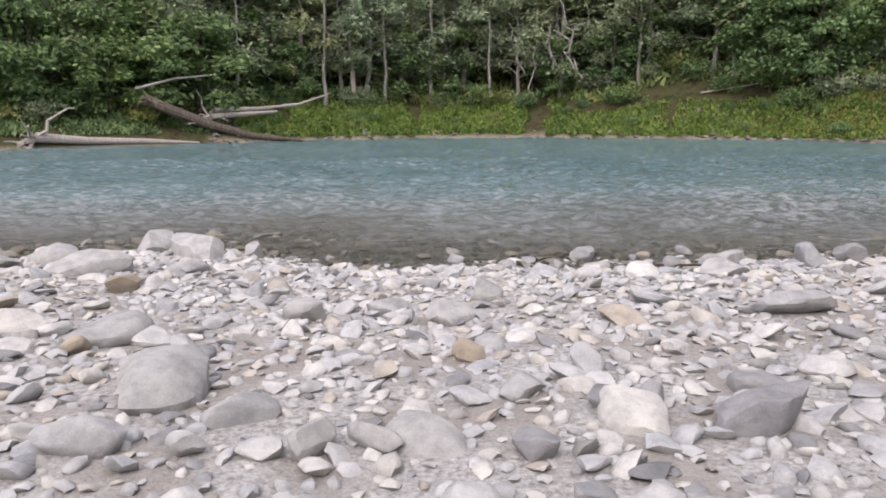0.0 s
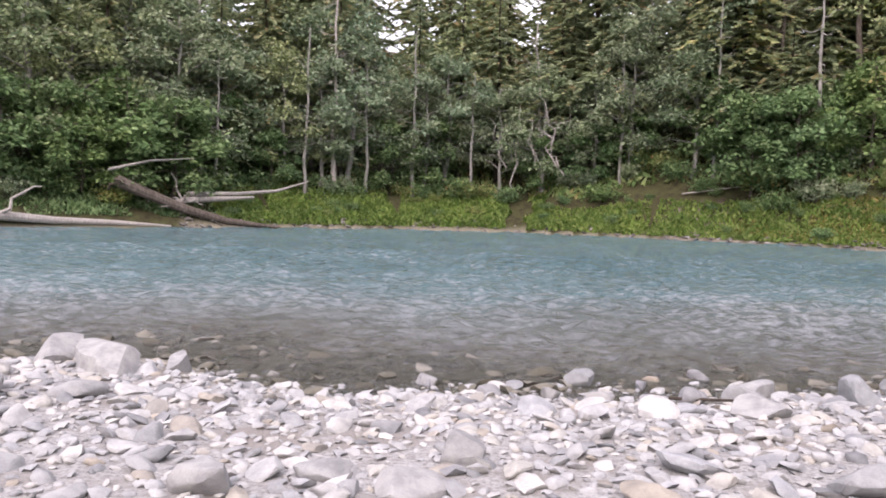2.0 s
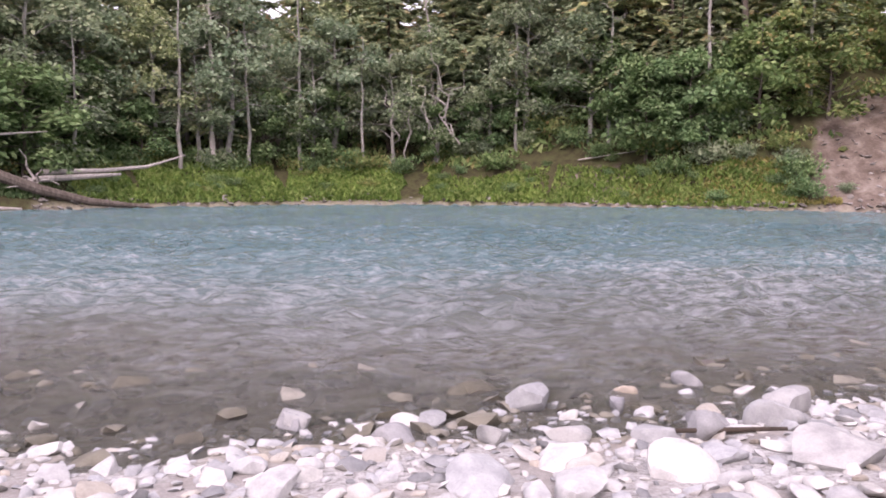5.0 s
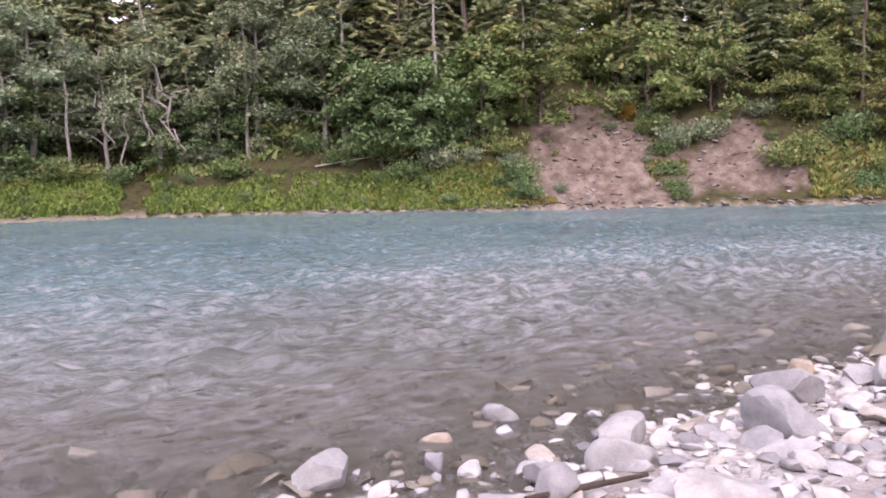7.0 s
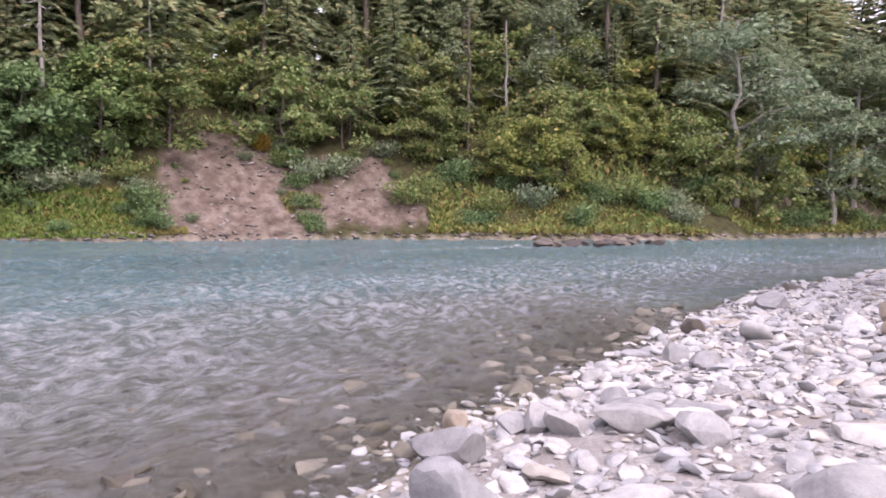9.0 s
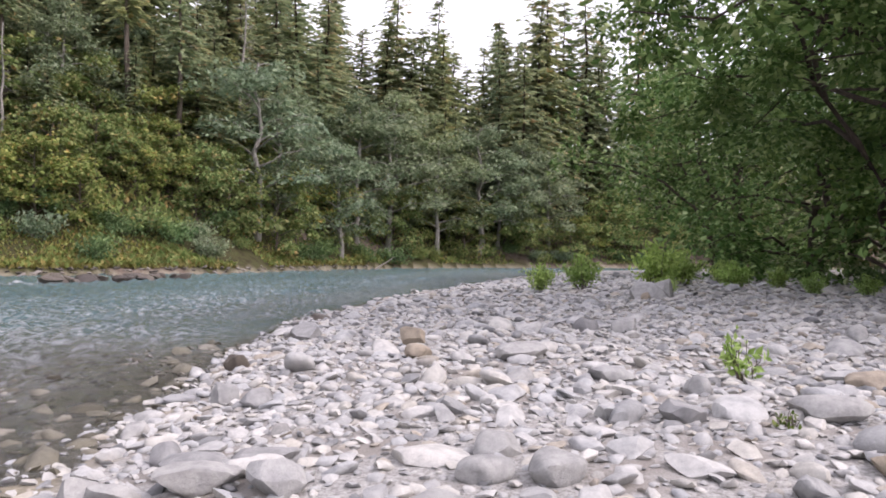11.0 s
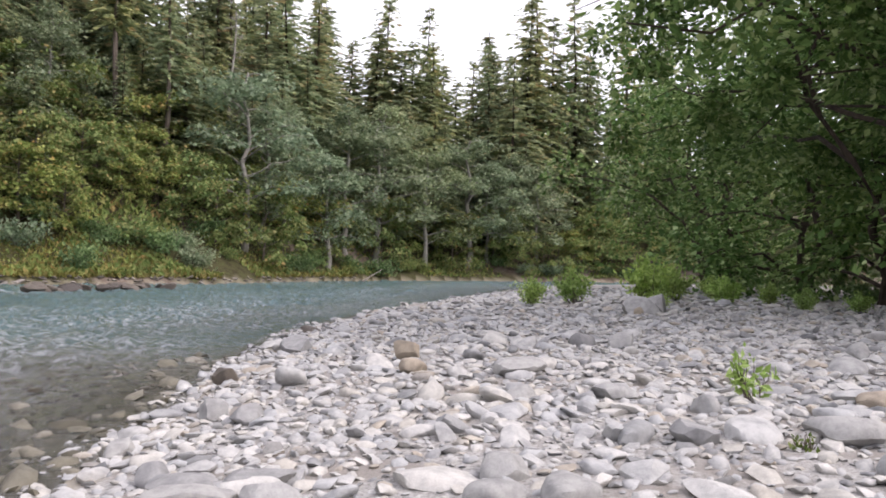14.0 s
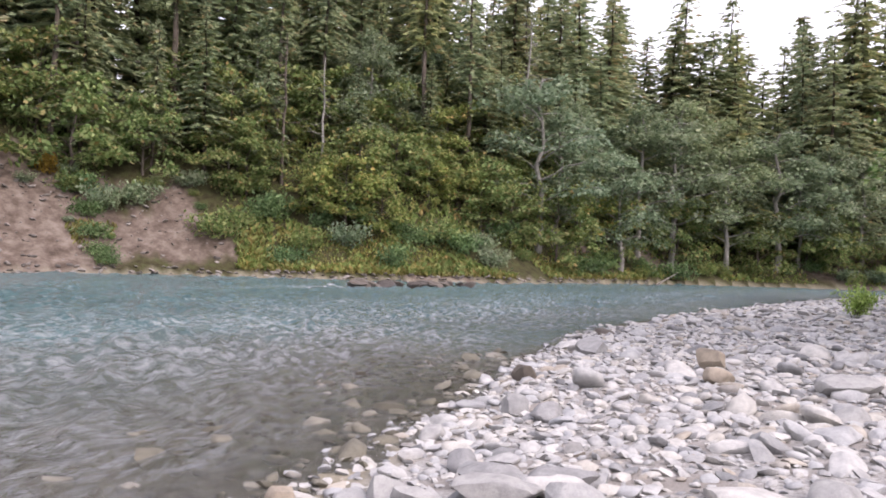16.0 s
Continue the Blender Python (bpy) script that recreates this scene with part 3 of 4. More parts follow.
def broadleaf(seed, tall, spread, count, leaf, mat, bark, label, category="tree", lean=(0, 0), clear=0.25, name="broadleaf_tree", tiers=1.0, stems=1, single=False, close=1.0):
    """A tree with a tapered trunk, limbs and a loose crown of leaf sprays with gaps."""
    r = np.random.RandomState(seed)
    ob = thing(name, label, category)
    boughs, tips = [], []
    for s in range(stems):
        out = r.normal(size=2) * 0.12 * tall * (stems > 1)
        top = np.array((lean[0] * tall + out[0], lean[1] * tall + out[1], tall * r.uniform(0.82, 0.95)))
        foot = np.array((out[0] * 0.15, out[1] * 0.15, -0.4))
        trunk = bent(r, foot, top, 9, 0.012)
        rad = np.linspace(0.017, 0.004, 9) * tall / (1 + 0.35 * (stems - 1))
        rad[0] *= 1.4
        v, f = tube(trunk, rad, 8)
        mesh_object("trunk", v, f, bark, ob)
        n = int(15 / stems) + 4
        for k in range(n):
            t = clear + (1 - clear) * (k + 0.5) / n
            i = t * 8
            base = trunk[int(i)] + (trunk[min(int(i) + 1, 8)] - trunk[int(i)]) * (i % 1)
            a = k * 2.4 + r.uniform(-0.5, 0.5)
            reach = spread * (0.55 + 0.6 * math.sin(math.pi * min(1, 0.15 + t * 0.8))) * r.uniform(0.6, 1.05) * (1.0 - 0.45 * max(0, t - 0.7) / 0.3)
            end = base + np.array((math.cos(a) * reach, math.sin(a) * reach, reach * r.uniform(-0.05, 0.45)))
            limb = bent(r, base, end, 6, 0.028, reach * 0.12)
            boughs.append(tube(limb, np.linspace(0.0055, 0.0012, 6) * tall * (1.2 - t * 0.5), 5))
            for q in (0.45, 0.65, 0.85, 1.0):
                c = base + (end - base) * q + r.normal(size=3) * np.array((0.16, 0.16, 0.10)) * spread * 0.5
                c[2] += reach * 0.12 * 4 * q * (1 - q)
                tips.append((c, spread * close * r.uniform(0.14, 0.30)))
    if single:
        for v, f in boughs:
            mesh_object("limb", v, f, bark, ob)
    else:
        tagged(mesh_object("branchwork", *join(boughs), bark, ob), kind="stuff")
    per = max(6, count // len(tips))
    cs, ds = [], []
    for c, rad in tips:
        m = int(per * r.uniform(0.5, 1.5))
        p = r.normal(size=(m, 3))
        p /= np.linalg.norm(p, axis=1)[:, None]
        p *= (r.uniform(0.25, 1, (m, 1)) ** 0.6) * rad
        q = p * np.array((1.25, 1.25, 0.8 * tiers))
        q[:, 2] -= 0.4 * (q[:, 0] ** 2 + q[:, 1] ** 2) / rad
        cs.append(c + q)
        way = q * np.array((1, 1, 0.3)) + r.normal(size=(m, 3)) * rad * 0.35
        way[:, 2] -= 0.25 * rad
        ds.append(way)
    cs, ds = np.concatenate(cs), np.concatenate(ds)
    up = np.tile([0, 0, 1.0], (len(cs), 1)) + r.normal(size=(len(cs), 3)) * 0.55
    v, f = leaves(r, cs, ds, leaf * r.uniform(0.6, 1.35, len(cs)), 0.62, 0.3, up)
    mesh_object("crown", v, f, mat, ob)
    return ob


def conifer(seed, tall, count_levels, label, mat=M_NEEDLE, bare=0.12, wide=0.15, bark=M_DARKBARK, name="conifer_tree"):
    """A spruce-like tree: a straight trunk and drooping whorls of needle sprays, thin enough to see the trunk."""
    r = np.random.RandomState(seed)
    ob = thing(name, label, "tree")
    trunk = bent(r, (0, 0, -0.5), (r.normal() * 0.015 * tall, r.normal() * 0.015 * tall, tall), 10, 0.003)
    mesh_object("trunk", *tube(trunk, np.linspace(0.0105, 0.0008, 10) * tall, 8), bark, ob)
    cs, ds, sz, sticks = [], [], [], []
    for k in range(count_levels):
        t = bare + (1 - bare) * k / count_levels
        zc = tall * t + r.uniform(-0.45, 0.45)
        i = min(t * 9, 8.99)
        core = trunk[int(i)] + (trunk[int(i) + 1] - trunk[int(i)]) * (i % 1)
        reach = tall * wide * (1 - t) ** 0.8 * (0.55 + 0.45 * min(1, t / 0.25)) + 0.25
        for b in range(5):
            if r.uniform() < 0.14:
                continue
            a = b * 1.257 + k * 0.9 + r.uniform(-0.4, 0.4)
            ln = reach * r.uniform(0.55, 1.15)
            h = np.array((math.cos(a), math.sin(a), 0))
            droop = -0.32 if t < 0.75 else 0.1
            end = core + h * ln + np.array((0, 0, droop * ln))
            end[2] += zc - core[2]
            start = core.copy()
            start[2] = zc = tall * t + r.uniform(-0.55, 0.55)
            if k % 6 == 0:
                sticks.append(tube(np.array([start, (start + end) / 2 + (0, 0, 0.05 * ln), end]), [0.03, 0.02, 0.008], 3))
            m = max(4, int(ln * 4.2))
            q = (np.arange(m) + r.uniform(0.2, 0.9, m)) / m
            p = start + (end - start) * q[:, None]
            p[:, 2] += 0.12 * ln * 4 * q * (1 - q)
            lat = np.cross(h, (0, 0, 1))
            side = r.choice([-1, 1], m)[:, None]
            out = h * 0.75 + lat * side * r.uniform(0.2, 0.9, (m, 1)) + np.array((0, 0, -0.35))
            size = (0.45 + 0.55 * (1 - q)) * (0.70 + 0.11 * ln)
            cs.append(p + out * (size * 0.35)[:, None])
            ds.append(out)
            sz.append(size * r.uniform(0.8, 1.4, m))
    cs, ds, sz = np.concatenate(cs), np.concatenate(ds), np.concatenate(sz)
    up = np.tile([0, 0, 1.0], (len(cs), 1)) + r.normal(size=(len(cs), 3)) * 0.75
    tagged(mesh_object("branchwork", *join(sticks), bark, ob), kind="stuff")
    mesh_object("crown", *leaves(r, cs, ds, sz, 0.5, 0.5, up), mat, ob)
    return ob


def dead_tree(seed, tall, label, bark=M_DEAD, twigs=26, name="dead_tree"):
    r = np.random.RandomState(seed)
    ob = thing(name, label, "tree")
    trunk = bent(r, (0, 0, -0.5), (r.normal() * 0.03 * tall, r.normal() * 0.03 * tall, tall), 10, 0.006)
    mesh_object("trunk", *tube(trunk, np.linspace(0.013, 0.003, 10) * tall, 8), bark, ob)
    for k in range(twigs):
        t = r.uniform(0.3, 0.98)
        i = min(t * 9, 8.99)
        base = trunk[int(i)] + (trunk[int(i) + 1] - trunk[int(i)]) * (i % 1)
        a, ln = r.uniform(0, 6.28), tall * 0.13 * (1.25 - t) * r.uniform(0.6, 1.5)
        end = base + np.array((math.cos(a) * ln, math.sin(a) * ln, r.uniform(-0.4, 0.5) * ln))
        p = bent(r, base, end, 5, 0.07, -0.1 * ln)
        fork = bent(r, p[2], p[2] + (end - base) * 0.5 + r.normal(size=3) * ln * 0.25, 4, 0.05)
        mesh_object("branch", *join([tube(p, np.linspace(0.05, 0.012, 5), 4), tube(fork, np.linspace(0.03, 0.01, 4), 4)]), bark, ob)
    return ob


def shrub(seed, tall, wide, count, leaf, mat, label, name="shrub", category="shrub"):
    r = np.random.RandomState(seed)
    ob = thing(name, label, category)
    stems, cs, ds = [], [], []
    n = 11
    for k in range(n):
        a, o = r.uniform(0, 6.28), wide * 0.5 * math.sqrt(r.uniform(0.02, 1))
        top = np.array((math.cos(a) * o, math.sin(a) * o, tall * r.uniform(0.45, 1) * (1 - 0.35 * (o / (wide * 0.5)) ** 2)))
        p = bent(r, (top[0] * 0.2, top[1] * 0.2, -0.05), top, 5, 0.05)
        stems.append(tube(p, np.linspace(0.012, 0.004, 5) * max(tall, 0.8), 4))
        m = int(count / n)
        q = r.uniform(0.2, 1.02, m) ** 0.7
        c = p[0] + (top - p[0]) * q[:, None] + r.normal(size=(m, 3)) * np.array((0.13, 0.13, 0.09)) * wide * 0.9
        c[:, 2] = np.maximum(c[:, 2], 0.02)
        cs.append(c)
        w = (c - (p[0] + top) / 2) * 0.6 + r.normal(size=(m, 3)) * 0.3 * wide
        w[:, 2] += 0.1 * wide
        ds.append(w)
    tagged(mesh_object("stemwork", *join(stems), M_BARK, ob), kind="stuff")
    cs, ds = np.concatenate(cs), np.concatenate(ds)
    mesh_object("foliage", *leaves(r, cs, ds, leaf * r.uniform(0.6, 1.4, len(cs)), 0.5, 0.3), mat, ob)
    return ob


class Kind:
    """A grown pattern: its first use stands itself, later uses are copies."""

    def __init__(self, made):
        self.made, self.fresh = made, True

    def put(self, x, y, scale=1.0, spin=0.0, wide=1.0, tilt=(0, 0), sink=0.0):
        m = Matrix.LocRotScale((x, y, z_at(x, y) - sink), Euler((tilt[0], tilt[1], spin)), (scale * wide, scale * wide, scale))
        if self.fresh:
            self.made.matrix_basis = m
            self.fresh = False
            return self.made
        keep_scale = tuple(self.made.scale)
        self.made.scale = (1, 1, 1)
        ob = copy_thing(self.made, m)
        self.made.scale = keep_scale
        return ob


FG = "trees of the far bank"
alders = [Kind(tagged(broadleaf(20 + k, 13, 4.2, 4500, 0.32, M_ALDER, M_PALE, "grey-green alder with pale trunk on the far bank", clear=0.2, tiers=0.8), group=FG)) for k in range(3)]
maples = [Kind(tagged(broadleaf(30 + k, 8, 3.6, 3600, 0.42, M_MAPLE, M_BARK, "fresh green leafy maple on the far bank", clear=0.12, name="maple_tree"), group=FG)) for k in range(2)]
brushy = [Kind(tagged(broadleaf(40 + k, 7, 3.6, 2900, 0.37, M_BRUSH, M_BARK, "olive green leafy tree with browning leaves on the slope", clear=0.06, tiers=0.7), group=FG)) for k in range(3)]
firs = [Kind(tagged(conifer(50 + k, 28, 38, "tall dark green conifer on the wooded slope", bare=b, wide=w), group=FG)) for k, (b, w) in enumerate(((0.04, 0.235), (0.10, 0.205), (0.24, 0.19)))]
tall_thin = Kind(tagged(conifer(57, 30, 40, "tall thin conifer with long bare trunk", bare=0.42, wide=0.12, bark=M_BARK), group=FG))
shrubs = [Kind(tagged(shrub(60 + k, 2.2, 3.4, 760, 0.31, m, lab), group="shrubs of the far bank")) for k, (m, lab) in enumerate(
    ((M_MAPLE, "green leafy shrub on the far bank"), (M_BRUSH, "olive brown leafy shrub on the slope"), (M_ALDER, "grey-green bushy shrub at the waterside")))]

rng = np.random.RandomState(11)


def sow(kinds, az0, az1, n, e0, e1, s0, s1, wide=1.0):
    for k in range(n):
        az = az0 + (az1 - az0) * (k + rng.uniform(0.1, 0.9)) / n
        e = rng.uniform(e0, e1)
        if bare_slope(np.array([az]), np.array([e]))[0]:
            continue
        x, y = bank_spot(az, e)
        kinds[rng.randint(len(kinds))].put(x, y, rng.uniform(s0, s1), rng.uniform(0, 6.28), wide * rng.uniform(0.85, 1.2))


# flat wooded bank: alders at the edge, maples beneath, firs between and behind
sow(alders, -34, 22, 16, 6.5, 9, 0.8, 1.25)
sow(maples, -36, -18, 6, 3.0, 5.5, 0.8, 1.1)
sow(maples, -34, 30, 12, 6.5, 9, 0.6, 1.0)
sow(alders, -34, 34, 10, 10, 16, 1.1, 1.5)
sow(firs, -36, 36, 16, 8, 12, 0.55, 0.9)
sow(firs, -36, 36, 22, 13, 22, 0.85, 1.25)
sow(shrubs, -36, -18, 9, 2.5, 6.5, 0.7, 1.2)
sow(shrubs, -20, 32, 30, 5.0, 8.0, 0.7, 1.2)
# steep slope with the slide
sow(maples, 22, 33, 5, 4.5, 8, 0.8, 1.1)
sow(brushy, 22, 60, 18, 7, 16, 0.6, 1.2)
sow(firs, 22, 62, 13, 8, 14, 0.4, 0.75, 1.2)
sow(firs, 22, 62, 20, 14, 26, 0.75, 1.15)
sow(shrubs, 24, 60, 26, 2.2, 9, 0.6, 1.1)
# brushy slope below the open firs
sow(brushy, 56, 84, 20, 4.5, 12, 0.6, 1.0)
sow(shrubs, 55, 88, 22, 1.5, 6, 0.6, 1.2)
sow(brushy, 54, 86, 12, 11, 18, 0.9, 1.4)
sow(alders, 52, 80, 6, 12, 18, 0.8, 1.1)
sow(firs, 58, 86, 11, 8, 16, 0.35, 0.6, 1.3)
sow(firs, 54, 86, 16, 14, 28, 0.75, 1.05, 1.15)
sow([tall_thin], 50, 84, 16, 10, 26, 0.7, 1.0)
# the bend: a wall of alders with uneven firs above
sow(alders, 80, 103, 13, 2.5, 8, 1.1, 1.5, 1.1)
sow(brushy, 80, 108, 10, 1.5, 6, 0.9, 1.4)
sow(firs, 78, 104, 16, 7, 13, 0.5, 0.75, 1.4)
sow(firs, 82, 103, 24, 12, 24, 0.78, 1.0, 1.55)
sow(firs, 80, 104, 8, 16, 28, 1.0, 1.2, 1.3)
sow(firs, 2, 24, 9, 9, 15, 0.85, 1.15, 1.1)
sow(shrubs, 84, 112, 14, 0.8, 3, 0.7, 1.2)
sow(firs, -14, 6, 6, 14, 20, 1.15, 1.35)
sow(firs, 101, 114, 8, 9, 16, 1.3, 1.55, 1.15)
# woods farther back close the hill
sow(firs, -30, 84, 14, 27, 42, 0.85, 1.1, 1.4)
sow(firs, 80, 100, 6, 30, 42, 0.6, 0.85, 1.3)
sow(firs, 98, 122, 10, 3, 16, 0.8, 1.15, 1.2)
sow(firs, 98, 124, 5, 18, 50, 1.0, 1.3, 1.3)
sow(brushy, 100, 124, 10, 1.5, 6, 0.9, 1.4)

# single trees that stand out
x, y = bank_spot(81.8, 12)
snag = Kind(dead_tree(71, 17, "dead conifer with pale bare lower trunk", M_PALE, 40))
snag.put(x, y, 1.15)
for az, e, h, sp in ((-7, 6, 20, 0.4), (60, 9, 13, 1.0), (8.2, 8, 16, 2.2), (26.5, 9, 17, 3.0)):
    p = bank_spot(az, e)
    Kind(dead_tree(int(80 + az), h, "grey dead tree trunk with bare branches", M_BARK if az > 20 else M_DEAD, 30)).put(p[0], p[1], 1.0, sp)
poles = Kind(dead_tree(75, 15, "thin grey bare trunk standing among the trees", M_PALE, 9))
for az, e, sc in ((-16, 5.5, 0.8), (-9.5, 6, 1.0), (-4.2, 6, 0.9), (-1.5, 6.5, 1.05), (3.5, 6, 0.8), (15, 7, 0.9), (21.5, 6.5, 1.0), (29, 6.5, 1.1), (37, 9, 0.9), (63, 8, 0.8)):
    p = bank_spot(az, e)
    poles.put(p[0], p[1], sc, az * 3)
for az, e, sc in ((46.2, 16, 1.0), (48.5, 15, 0.9), (50.0, 18, 1.0)):
    p = bank_spot(az, e)
    firs[0].put(p[0], p[1], sc, az, 1.2)
for az, e, sc in ((31.0, 9.5, 0.95), (45.5, 10.5, 0.85), (47, 11, 1.0)):
    p = bank_spot(az, e)
    tall_thin.put(p[0], p[1], sc, az)

# tangle of bare dead branches hanging over the bank
for k in range(9):
    r = np.random.RandomState(640 + k)
    p = bank_spot(6.5 + k * 0.5, 5.0)
    b = np.array((p[0], p[1], z_at(*p) + r.uniform(0.5, 6)))
    line = bent(r, b, b + np.array((r.uniform(-3, 3), -1.5, r.uniform(2, 6))), 7, 0.08)
    tagged(mesh_object("dead_branch", *tube(line, np.linspace(0.09, 0.02, 7), 5), M_DEAD), "bare grey dead branch leaning among trees", "branch", "dead branches on the far bank")


def log(points, radii, mat, label, roots=0, seed=0, name="fallen_log"):
    r = np.random.RandomState(seed)
    ob = thing(name, label, "log")
    p = np.array(points, float)
    mesh_object("stem", *tube(p, radii, 10), mat, ob)
    for k in range(roots):
        d = r.normal(size=3) * 0.9 - (p[1] - p[0]) / np.linalg.norm(p[1] - p[0]) * 0.8
        mesh_object("root", *tube(bent(r, p[0], p[0] + d * 1.1, 5, 0.08), np.linspace(radii[0] * 0.45, 0.03, 5), 5), mat, ob)
    return ob


log([(-21.6, 54.0, 3.3), (-20.2, 54.8, 2.6), (-17.6, 56.6, 1.35), (-15, 58.5, 0.5), (-11.4, 61.0, 0.02)], [0.42, 0.40, 0.36, 0.28, 0.10], M_BARK, "brown fallen tree trunk sloping into the river", 2, 1)
log([(-26.4, 47.9, 0.75), (-24, 50.2, 0.45), (-21, 53, 0.3), (-18.2, 55.4, 0.1)], [0.34, 0.26, 0.2, 0.08], M_DEAD, "bleached drift log with root wad at waterline", 9, 2, "drift_log")
log([(-17.6, 57.5, 2.5), (-14.5, 60.3, 2.65), (-12, 62.5, 3.0), (-9.8, 65.3, 3.95)], [0.2, 0.16, 0.12, 0.04], M_DEAD, "bleached bare branch lying over green bank", 0, 3, "drift_branch")
log([(-17.9, 57.0, 2.0), (-15.6, 59.0, 2.2), (-13.5, 60.8, 2.4)], [0.24, 0.2, 0.1], M_DEAD, "grey driftwood pole with torn root wad", 12, 4, "drift_pole")
log([(-22, 53.6, 4.0), (-19.8, 55.6, 4.8), (-17.3, 58, 5.2)], [0.1, 0.09, 0.03], M_DEAD, "thin grey dead branch over the fallen trunk", 0, 5, "drift_branch")
p, q = bank_spot(19.5, 4.5), bank_spot(24, 5.2)
log([(p[0], p[1], z_at(*p) + 0.3), (q[0], q[1], z_at(*q) + 0.5)], [0.07, 0.03], M_DEAD, "pale dead branch lying on green bank", 0, 6, "drift_branch")
log([(2.75, 9.02, 0.12), (3.1, 8.95, 0.13), (3.45, 8.86, 0.15)], [0.015, 0.018, 0.012], M_DARKBARK, "thin dark driftwood stick between stones", 0, 7, "driftwood_stick")
p = bank_spot(88, -0.3)
log([(p[0], p[1], 0.0), (p[0] + 0.4, p[1] - 2.2, 1.4)], [0.1, 0.03], M_DEAD, "pale stick leaning at far waterline", 0, 8, "drift_branch")

# grass and ferns on the far bank
r = np.random.RandomState(17)


def grass(name, az0, az1, n, e0, e1, tall, mat, label, patchy):
    az, e = r.uniform(az0, az1, n), e0 + (e1 - e0) * r.uniform(0, 1, n) ** 1.3
    xy = np.array([bank_spot(a, b) for a, b in zip(az, e)])
    gap = np.abs(az - 7.2 + 0.5 * lumps(xy[:, 0], xy[:, 1], 1.7, 44) - 0.12 * e) < 0.8
    keep = ~bare_slope(az, e + 1.0) & (lumps(xy[:, 0], xy[:, 1], 0.5, 41) > patchy) & ~(gap & (e < 5))
    xy = xy[keep]
    m = len(xy)
    z = height(xy)
    h = tall * r.uniform(0.5, 1.4, m) * (1 + 0.4 * lumps(xy[:, 0], xy[:, 1], 0.9, 43))
    way = np.column_stack([r.normal(size=m) * 0.8, r.normal(size=m) * 0.8, np.ones(m)])
    c = np.column_stack([xy, z + h * 0.4])
    ob = mesh_object(name, *leaves(r, c, way, h, 0.45, 0.3), mat)
    return tagged(ob, label, "grass", kind="stuff")


grass("bank_grass", -17, 9, 13000, 0.2, 6.8, 0.5, M_GRASS, "bright green grass and ferns on the low bank", -1.0)
grass("bank_grass", 8, 36, 9000, 0.2, 4.2, 0.42, M_GRASS, "yellow-green grass strip along the waterline", -1.0)
grass("dry_grass", 24, 88, 14000, 0.5, 4.5, 0.36, M_DRYGRASS, "yellowing grass and weeds below the slope", -0.2)
grass("fern_undergrowth", 56, 108, 9000, 0.6, 8, 0.5, M_BRUSH, "olive undergrowth covering the brushy slope", -0.3)
grass("fern_undergrowth", -30, 50, 7000, 6, 16, 0.7, M_BRUSH, "dark olive undergrowth beneath the trees", -0.7)
n = 420
a, e = r.uniform(37, 56, n), r.uniform(0.3, 10, n)
spots = np.array([bank_spot(p, q) for p, q in zip(a, e)])
keep = bare_slope(a, e)
stuff_of_stones("slide_rubble", np.column_stack([spots, height(spots), 0.1 + 0.22 * r.uniform(0, 1, n) ** 3])[keep], PEBBLES, M_BANKSTONES, "loose rubble and clods on the bare slide")
for k in range(16):
    az, e = r.uniform(39, 55), r.uniform(0.8, 9)
    p = bank_spot(az, e)
    shrubs[k % 3].put(p[0], p[1], r.uniform(0.2, 0.45), az)
for k in range(44):
    az, e = r.uniform(-17, 36), r.uniform(0.7, 6)
    p = bank_spot(az, e)
    (shrubs[0] if k % 4 else shrubs[1]).put(p[0], p[1], r.uniform(0.22, 0.5), az * 7)
grass("fern_undergrowth", -36, -15, 5000, 0.7, 9, 0.45, M_MAPLE, "dark green undergrowth behind the drift logs", -0.9)
# orange bush at the top of the slide
p = bank_spot(45.3, 8.2)
Kind(shrub(90, 1.6, 1.8, 500, 0.25, leaf_material("orange_leaves", [(0, (0.3, 0.17, 0.03)), (1, (0.42, 0.27, 0.06))]), "orange-yellow bush at top of the slide")).put(p[0], p[1])
for az, e, s in ((48.2, 0.8, 0.55), (47.9, 2.0, 0.6), (47.5, 3.4, 0.7), (47.1, 5.0, 0.7), (46.7, 6.8, 0.9), (37.0, 1.5, 0.8), (36.3, 3.0, 1.0)):
    p = bank_spot(az, e)
    shrubs[0].put(p[0], p[1], s, az)

# ---- the wooded side of the bar ----
NG = "trees beside the gravel bar"
near = broadleaf(101, 11, 5.6, 36000, 0.17, M_NEARALDER, M_DARKBARK, "leaning alder with arching boughs over the bar", lean=(0.05, 0.22), clear=0.32, tiers=1.2, stems=4, single=True, close=0.55)
near_kind = Kind(tagged(near, group=NG))
near_kind.put(17.2, -6.3, 1.3, 0.0)
near_kind.put(14.6, -10.2, 1.25, 0.7)
side = Kind(tagged(broadleaf(103, 12, 5.6, 7800, 0.26, M_NEARALDER, M_DARKBARK, "dense green alder at the edge of the bar", clear=0.05, tiers=1.1, stems=2, close=0.85), group=NG))
for x, y, s, a in ((27, -11, 1.2, 0.5), (36, -13, 1.35, 2.0), (46, -13.5, 1.5, 3.3), (24, -14, 1.3, 4.2), (15.5, -12.5, 1.3, 1.3), (54, -19, 1.5, 5.0), (64, -28, 1.5, 0.2), (33, -19, 1.5, 2.9), (21, -11.5, 1.2, 5.6)):
    side.put(x, y, s, a)
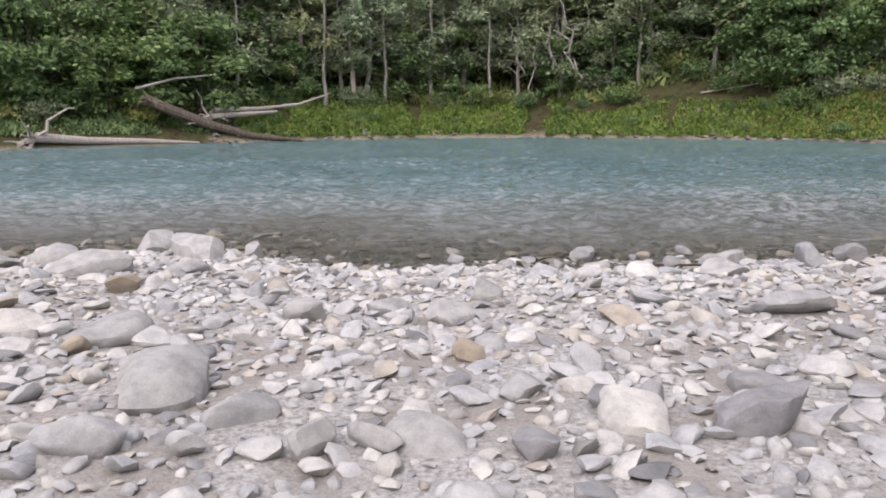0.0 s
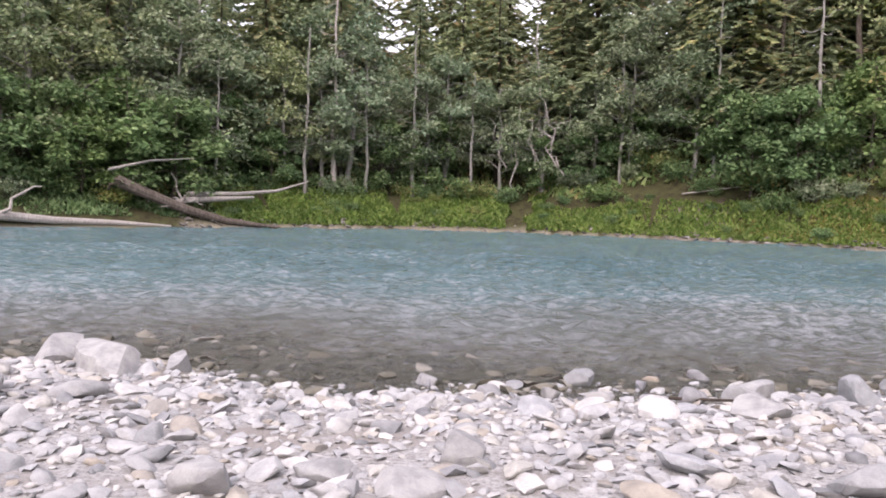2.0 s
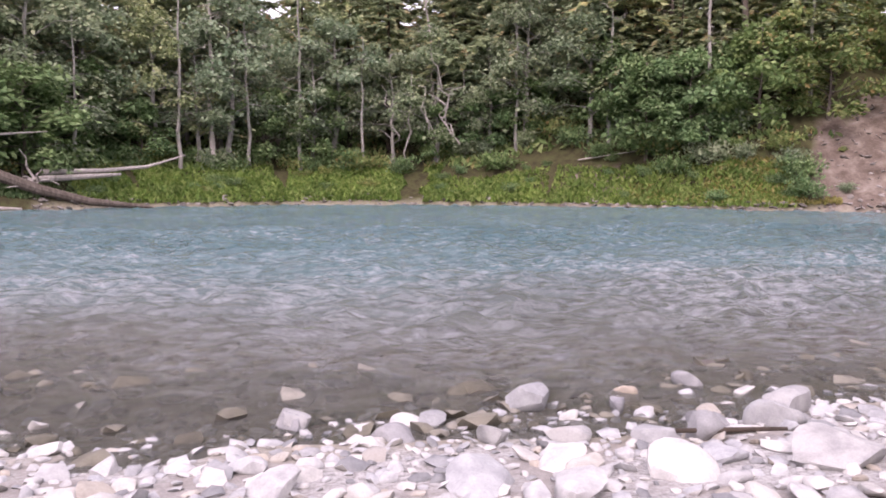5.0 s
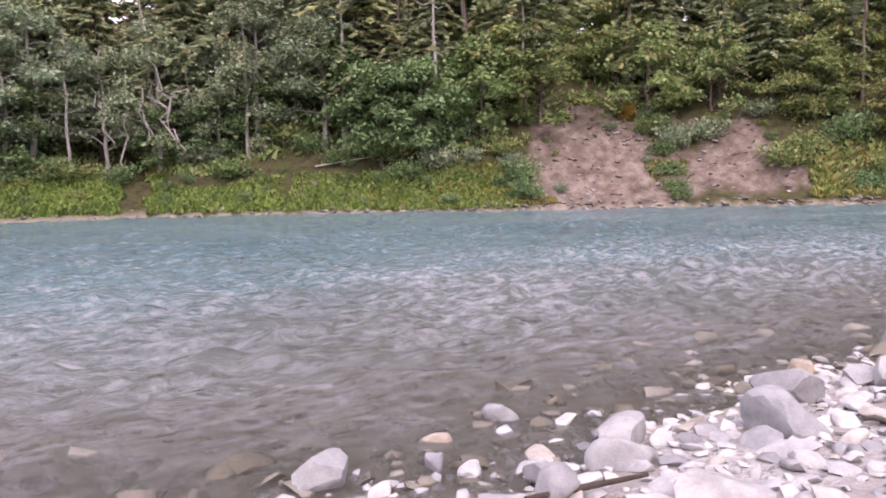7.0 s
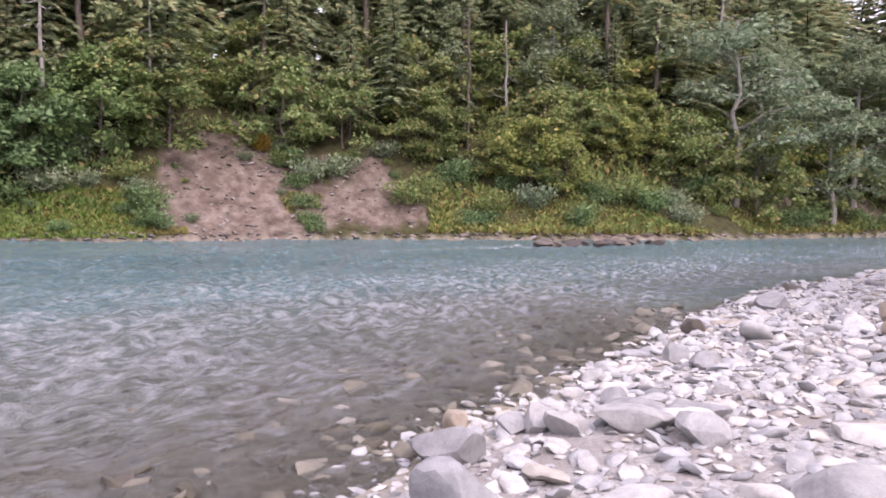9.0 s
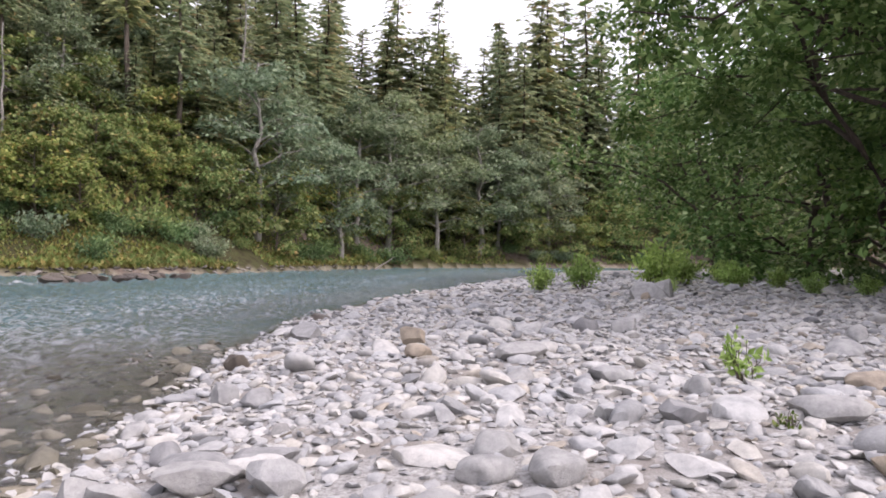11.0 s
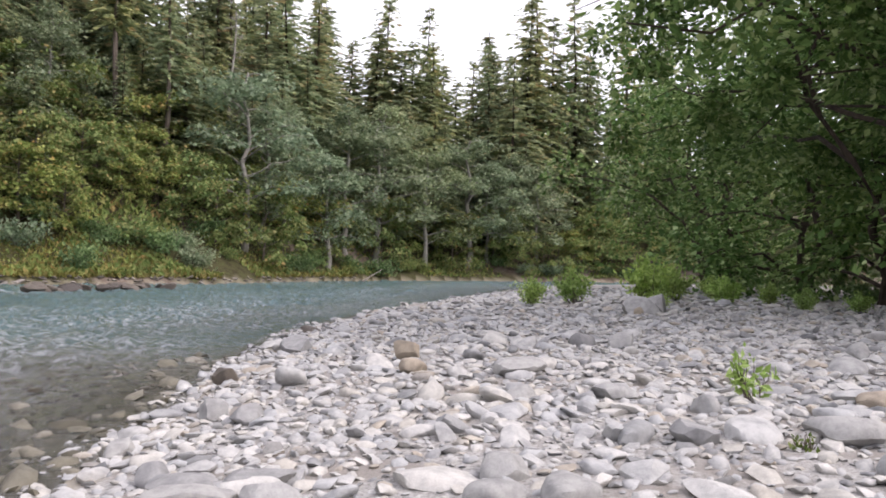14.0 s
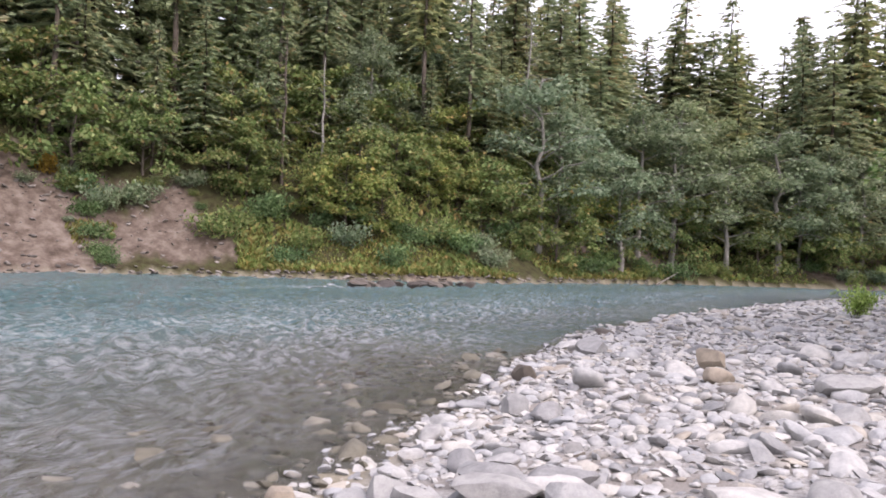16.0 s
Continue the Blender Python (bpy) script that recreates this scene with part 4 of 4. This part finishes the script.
# firs with x below 10 stay unseen behind the walk, added to close reflections
for x, y, s in ((28, -27, 0.9), (40, -30, 1.0), (52, -38, 1.1), (66, -42, 1.1), (78, -50, 1.1), (18, -24, 0.9), (8, -26, 0.9), (-6, -27, 0.95), (-20, -28, 0.9), (-34, -26, 1.0), (22, -18, 0.7), (27, -19, 0.8), (33, -23, 0.9), (16, -18, 0.7), (45, -21, 0.8)):
    firs[0].put(x, y, s, x)
# unseen alders added behind the walk, only to fill reflections
for x, y in ((4, -20), (-5, -21), (-14, -20), (-24, -19)):
    alders[0].put(x, y, 1.0, x)
for x, y, s in ((22.5, -9.5, 0.5), (28, -11, 0.5), (39, -14, 0.6)):
    shrubs[0].put(x, y, s, x)
p = (16.6, -5.6)
brown = Kind(shrub(95, 1.5, 2.4, 700, 0.2, M_BROWNLEAF, "rust brown withered shrub under the alder"))
brown.put(17.6, -8.6, 1.0)
log([(16.2, -5.2, 1.0), (17.4, -5.0, 1.15), (18.6, -5.4, 1.0)], [0.08, 0.1, 0.06], M_DEAD, "pale dead log under the leaning alder", 2, 9, "drift_log")

# willows and a sapling growing between the stones
willow = Kind(tagged(shrub(96, 1.5, 1.3, 900, 0.16, M_WILLOW, "bright green willow bush among the stones", "willow_bush", "bush"), group="willows on the bar"))
for x, y, s in ((26.9, 2.1, 0.75), (28.8, 0.0, 1.0), (29.0, -3.0, 1.35), (31.6, -4.9, 1.1), (23.4, -1.2, 0.5), (28, -5.5, 0.8), (26.0, -6.0, 0.6), (24, -6.2, 0.55), (33.5, -7.5, 0.8), (22, -6.6, 0.5)):
    willow.put(x, y, s, x)
Kind(shrub(97, 0.62, 0.45, 110, 0.10, M_WILLOW, "thin bright green sapling growing between stones", "sapling", "plant")).put(9.0, 3.6)
Kind(shrub(98, 0.16, 0.2, 40, 0.06, M_GRASS, "small green weed between river stones", "weed", "plant")).put(7.1, 4.2)

# ---- single stones of the bar nearest the walk ----
shared = []
for k in range(14):
    v, f = round_shape(2, 200 + k, 9 + k, 0.40)
    ob = mesh_object("stone", v, f, M_STONE, ground, smooth=True, crease=34)
    shared.append(ob)
for n, i in enumerate(singled):
    ob = shared[n] if n < len(shared) else new("stone", shared[n % len(shared)].data)
    ob.parent = ground
    s = ps[i]
    ob.matrix_basis = Matrix.LocRotScale((px[i], py[i], pz[i] + s * 0.14), Euler((rng.normal() * 0.25, rng.normal() * 0.25, rng.uniform(0, 6.28))), (s, s, s))
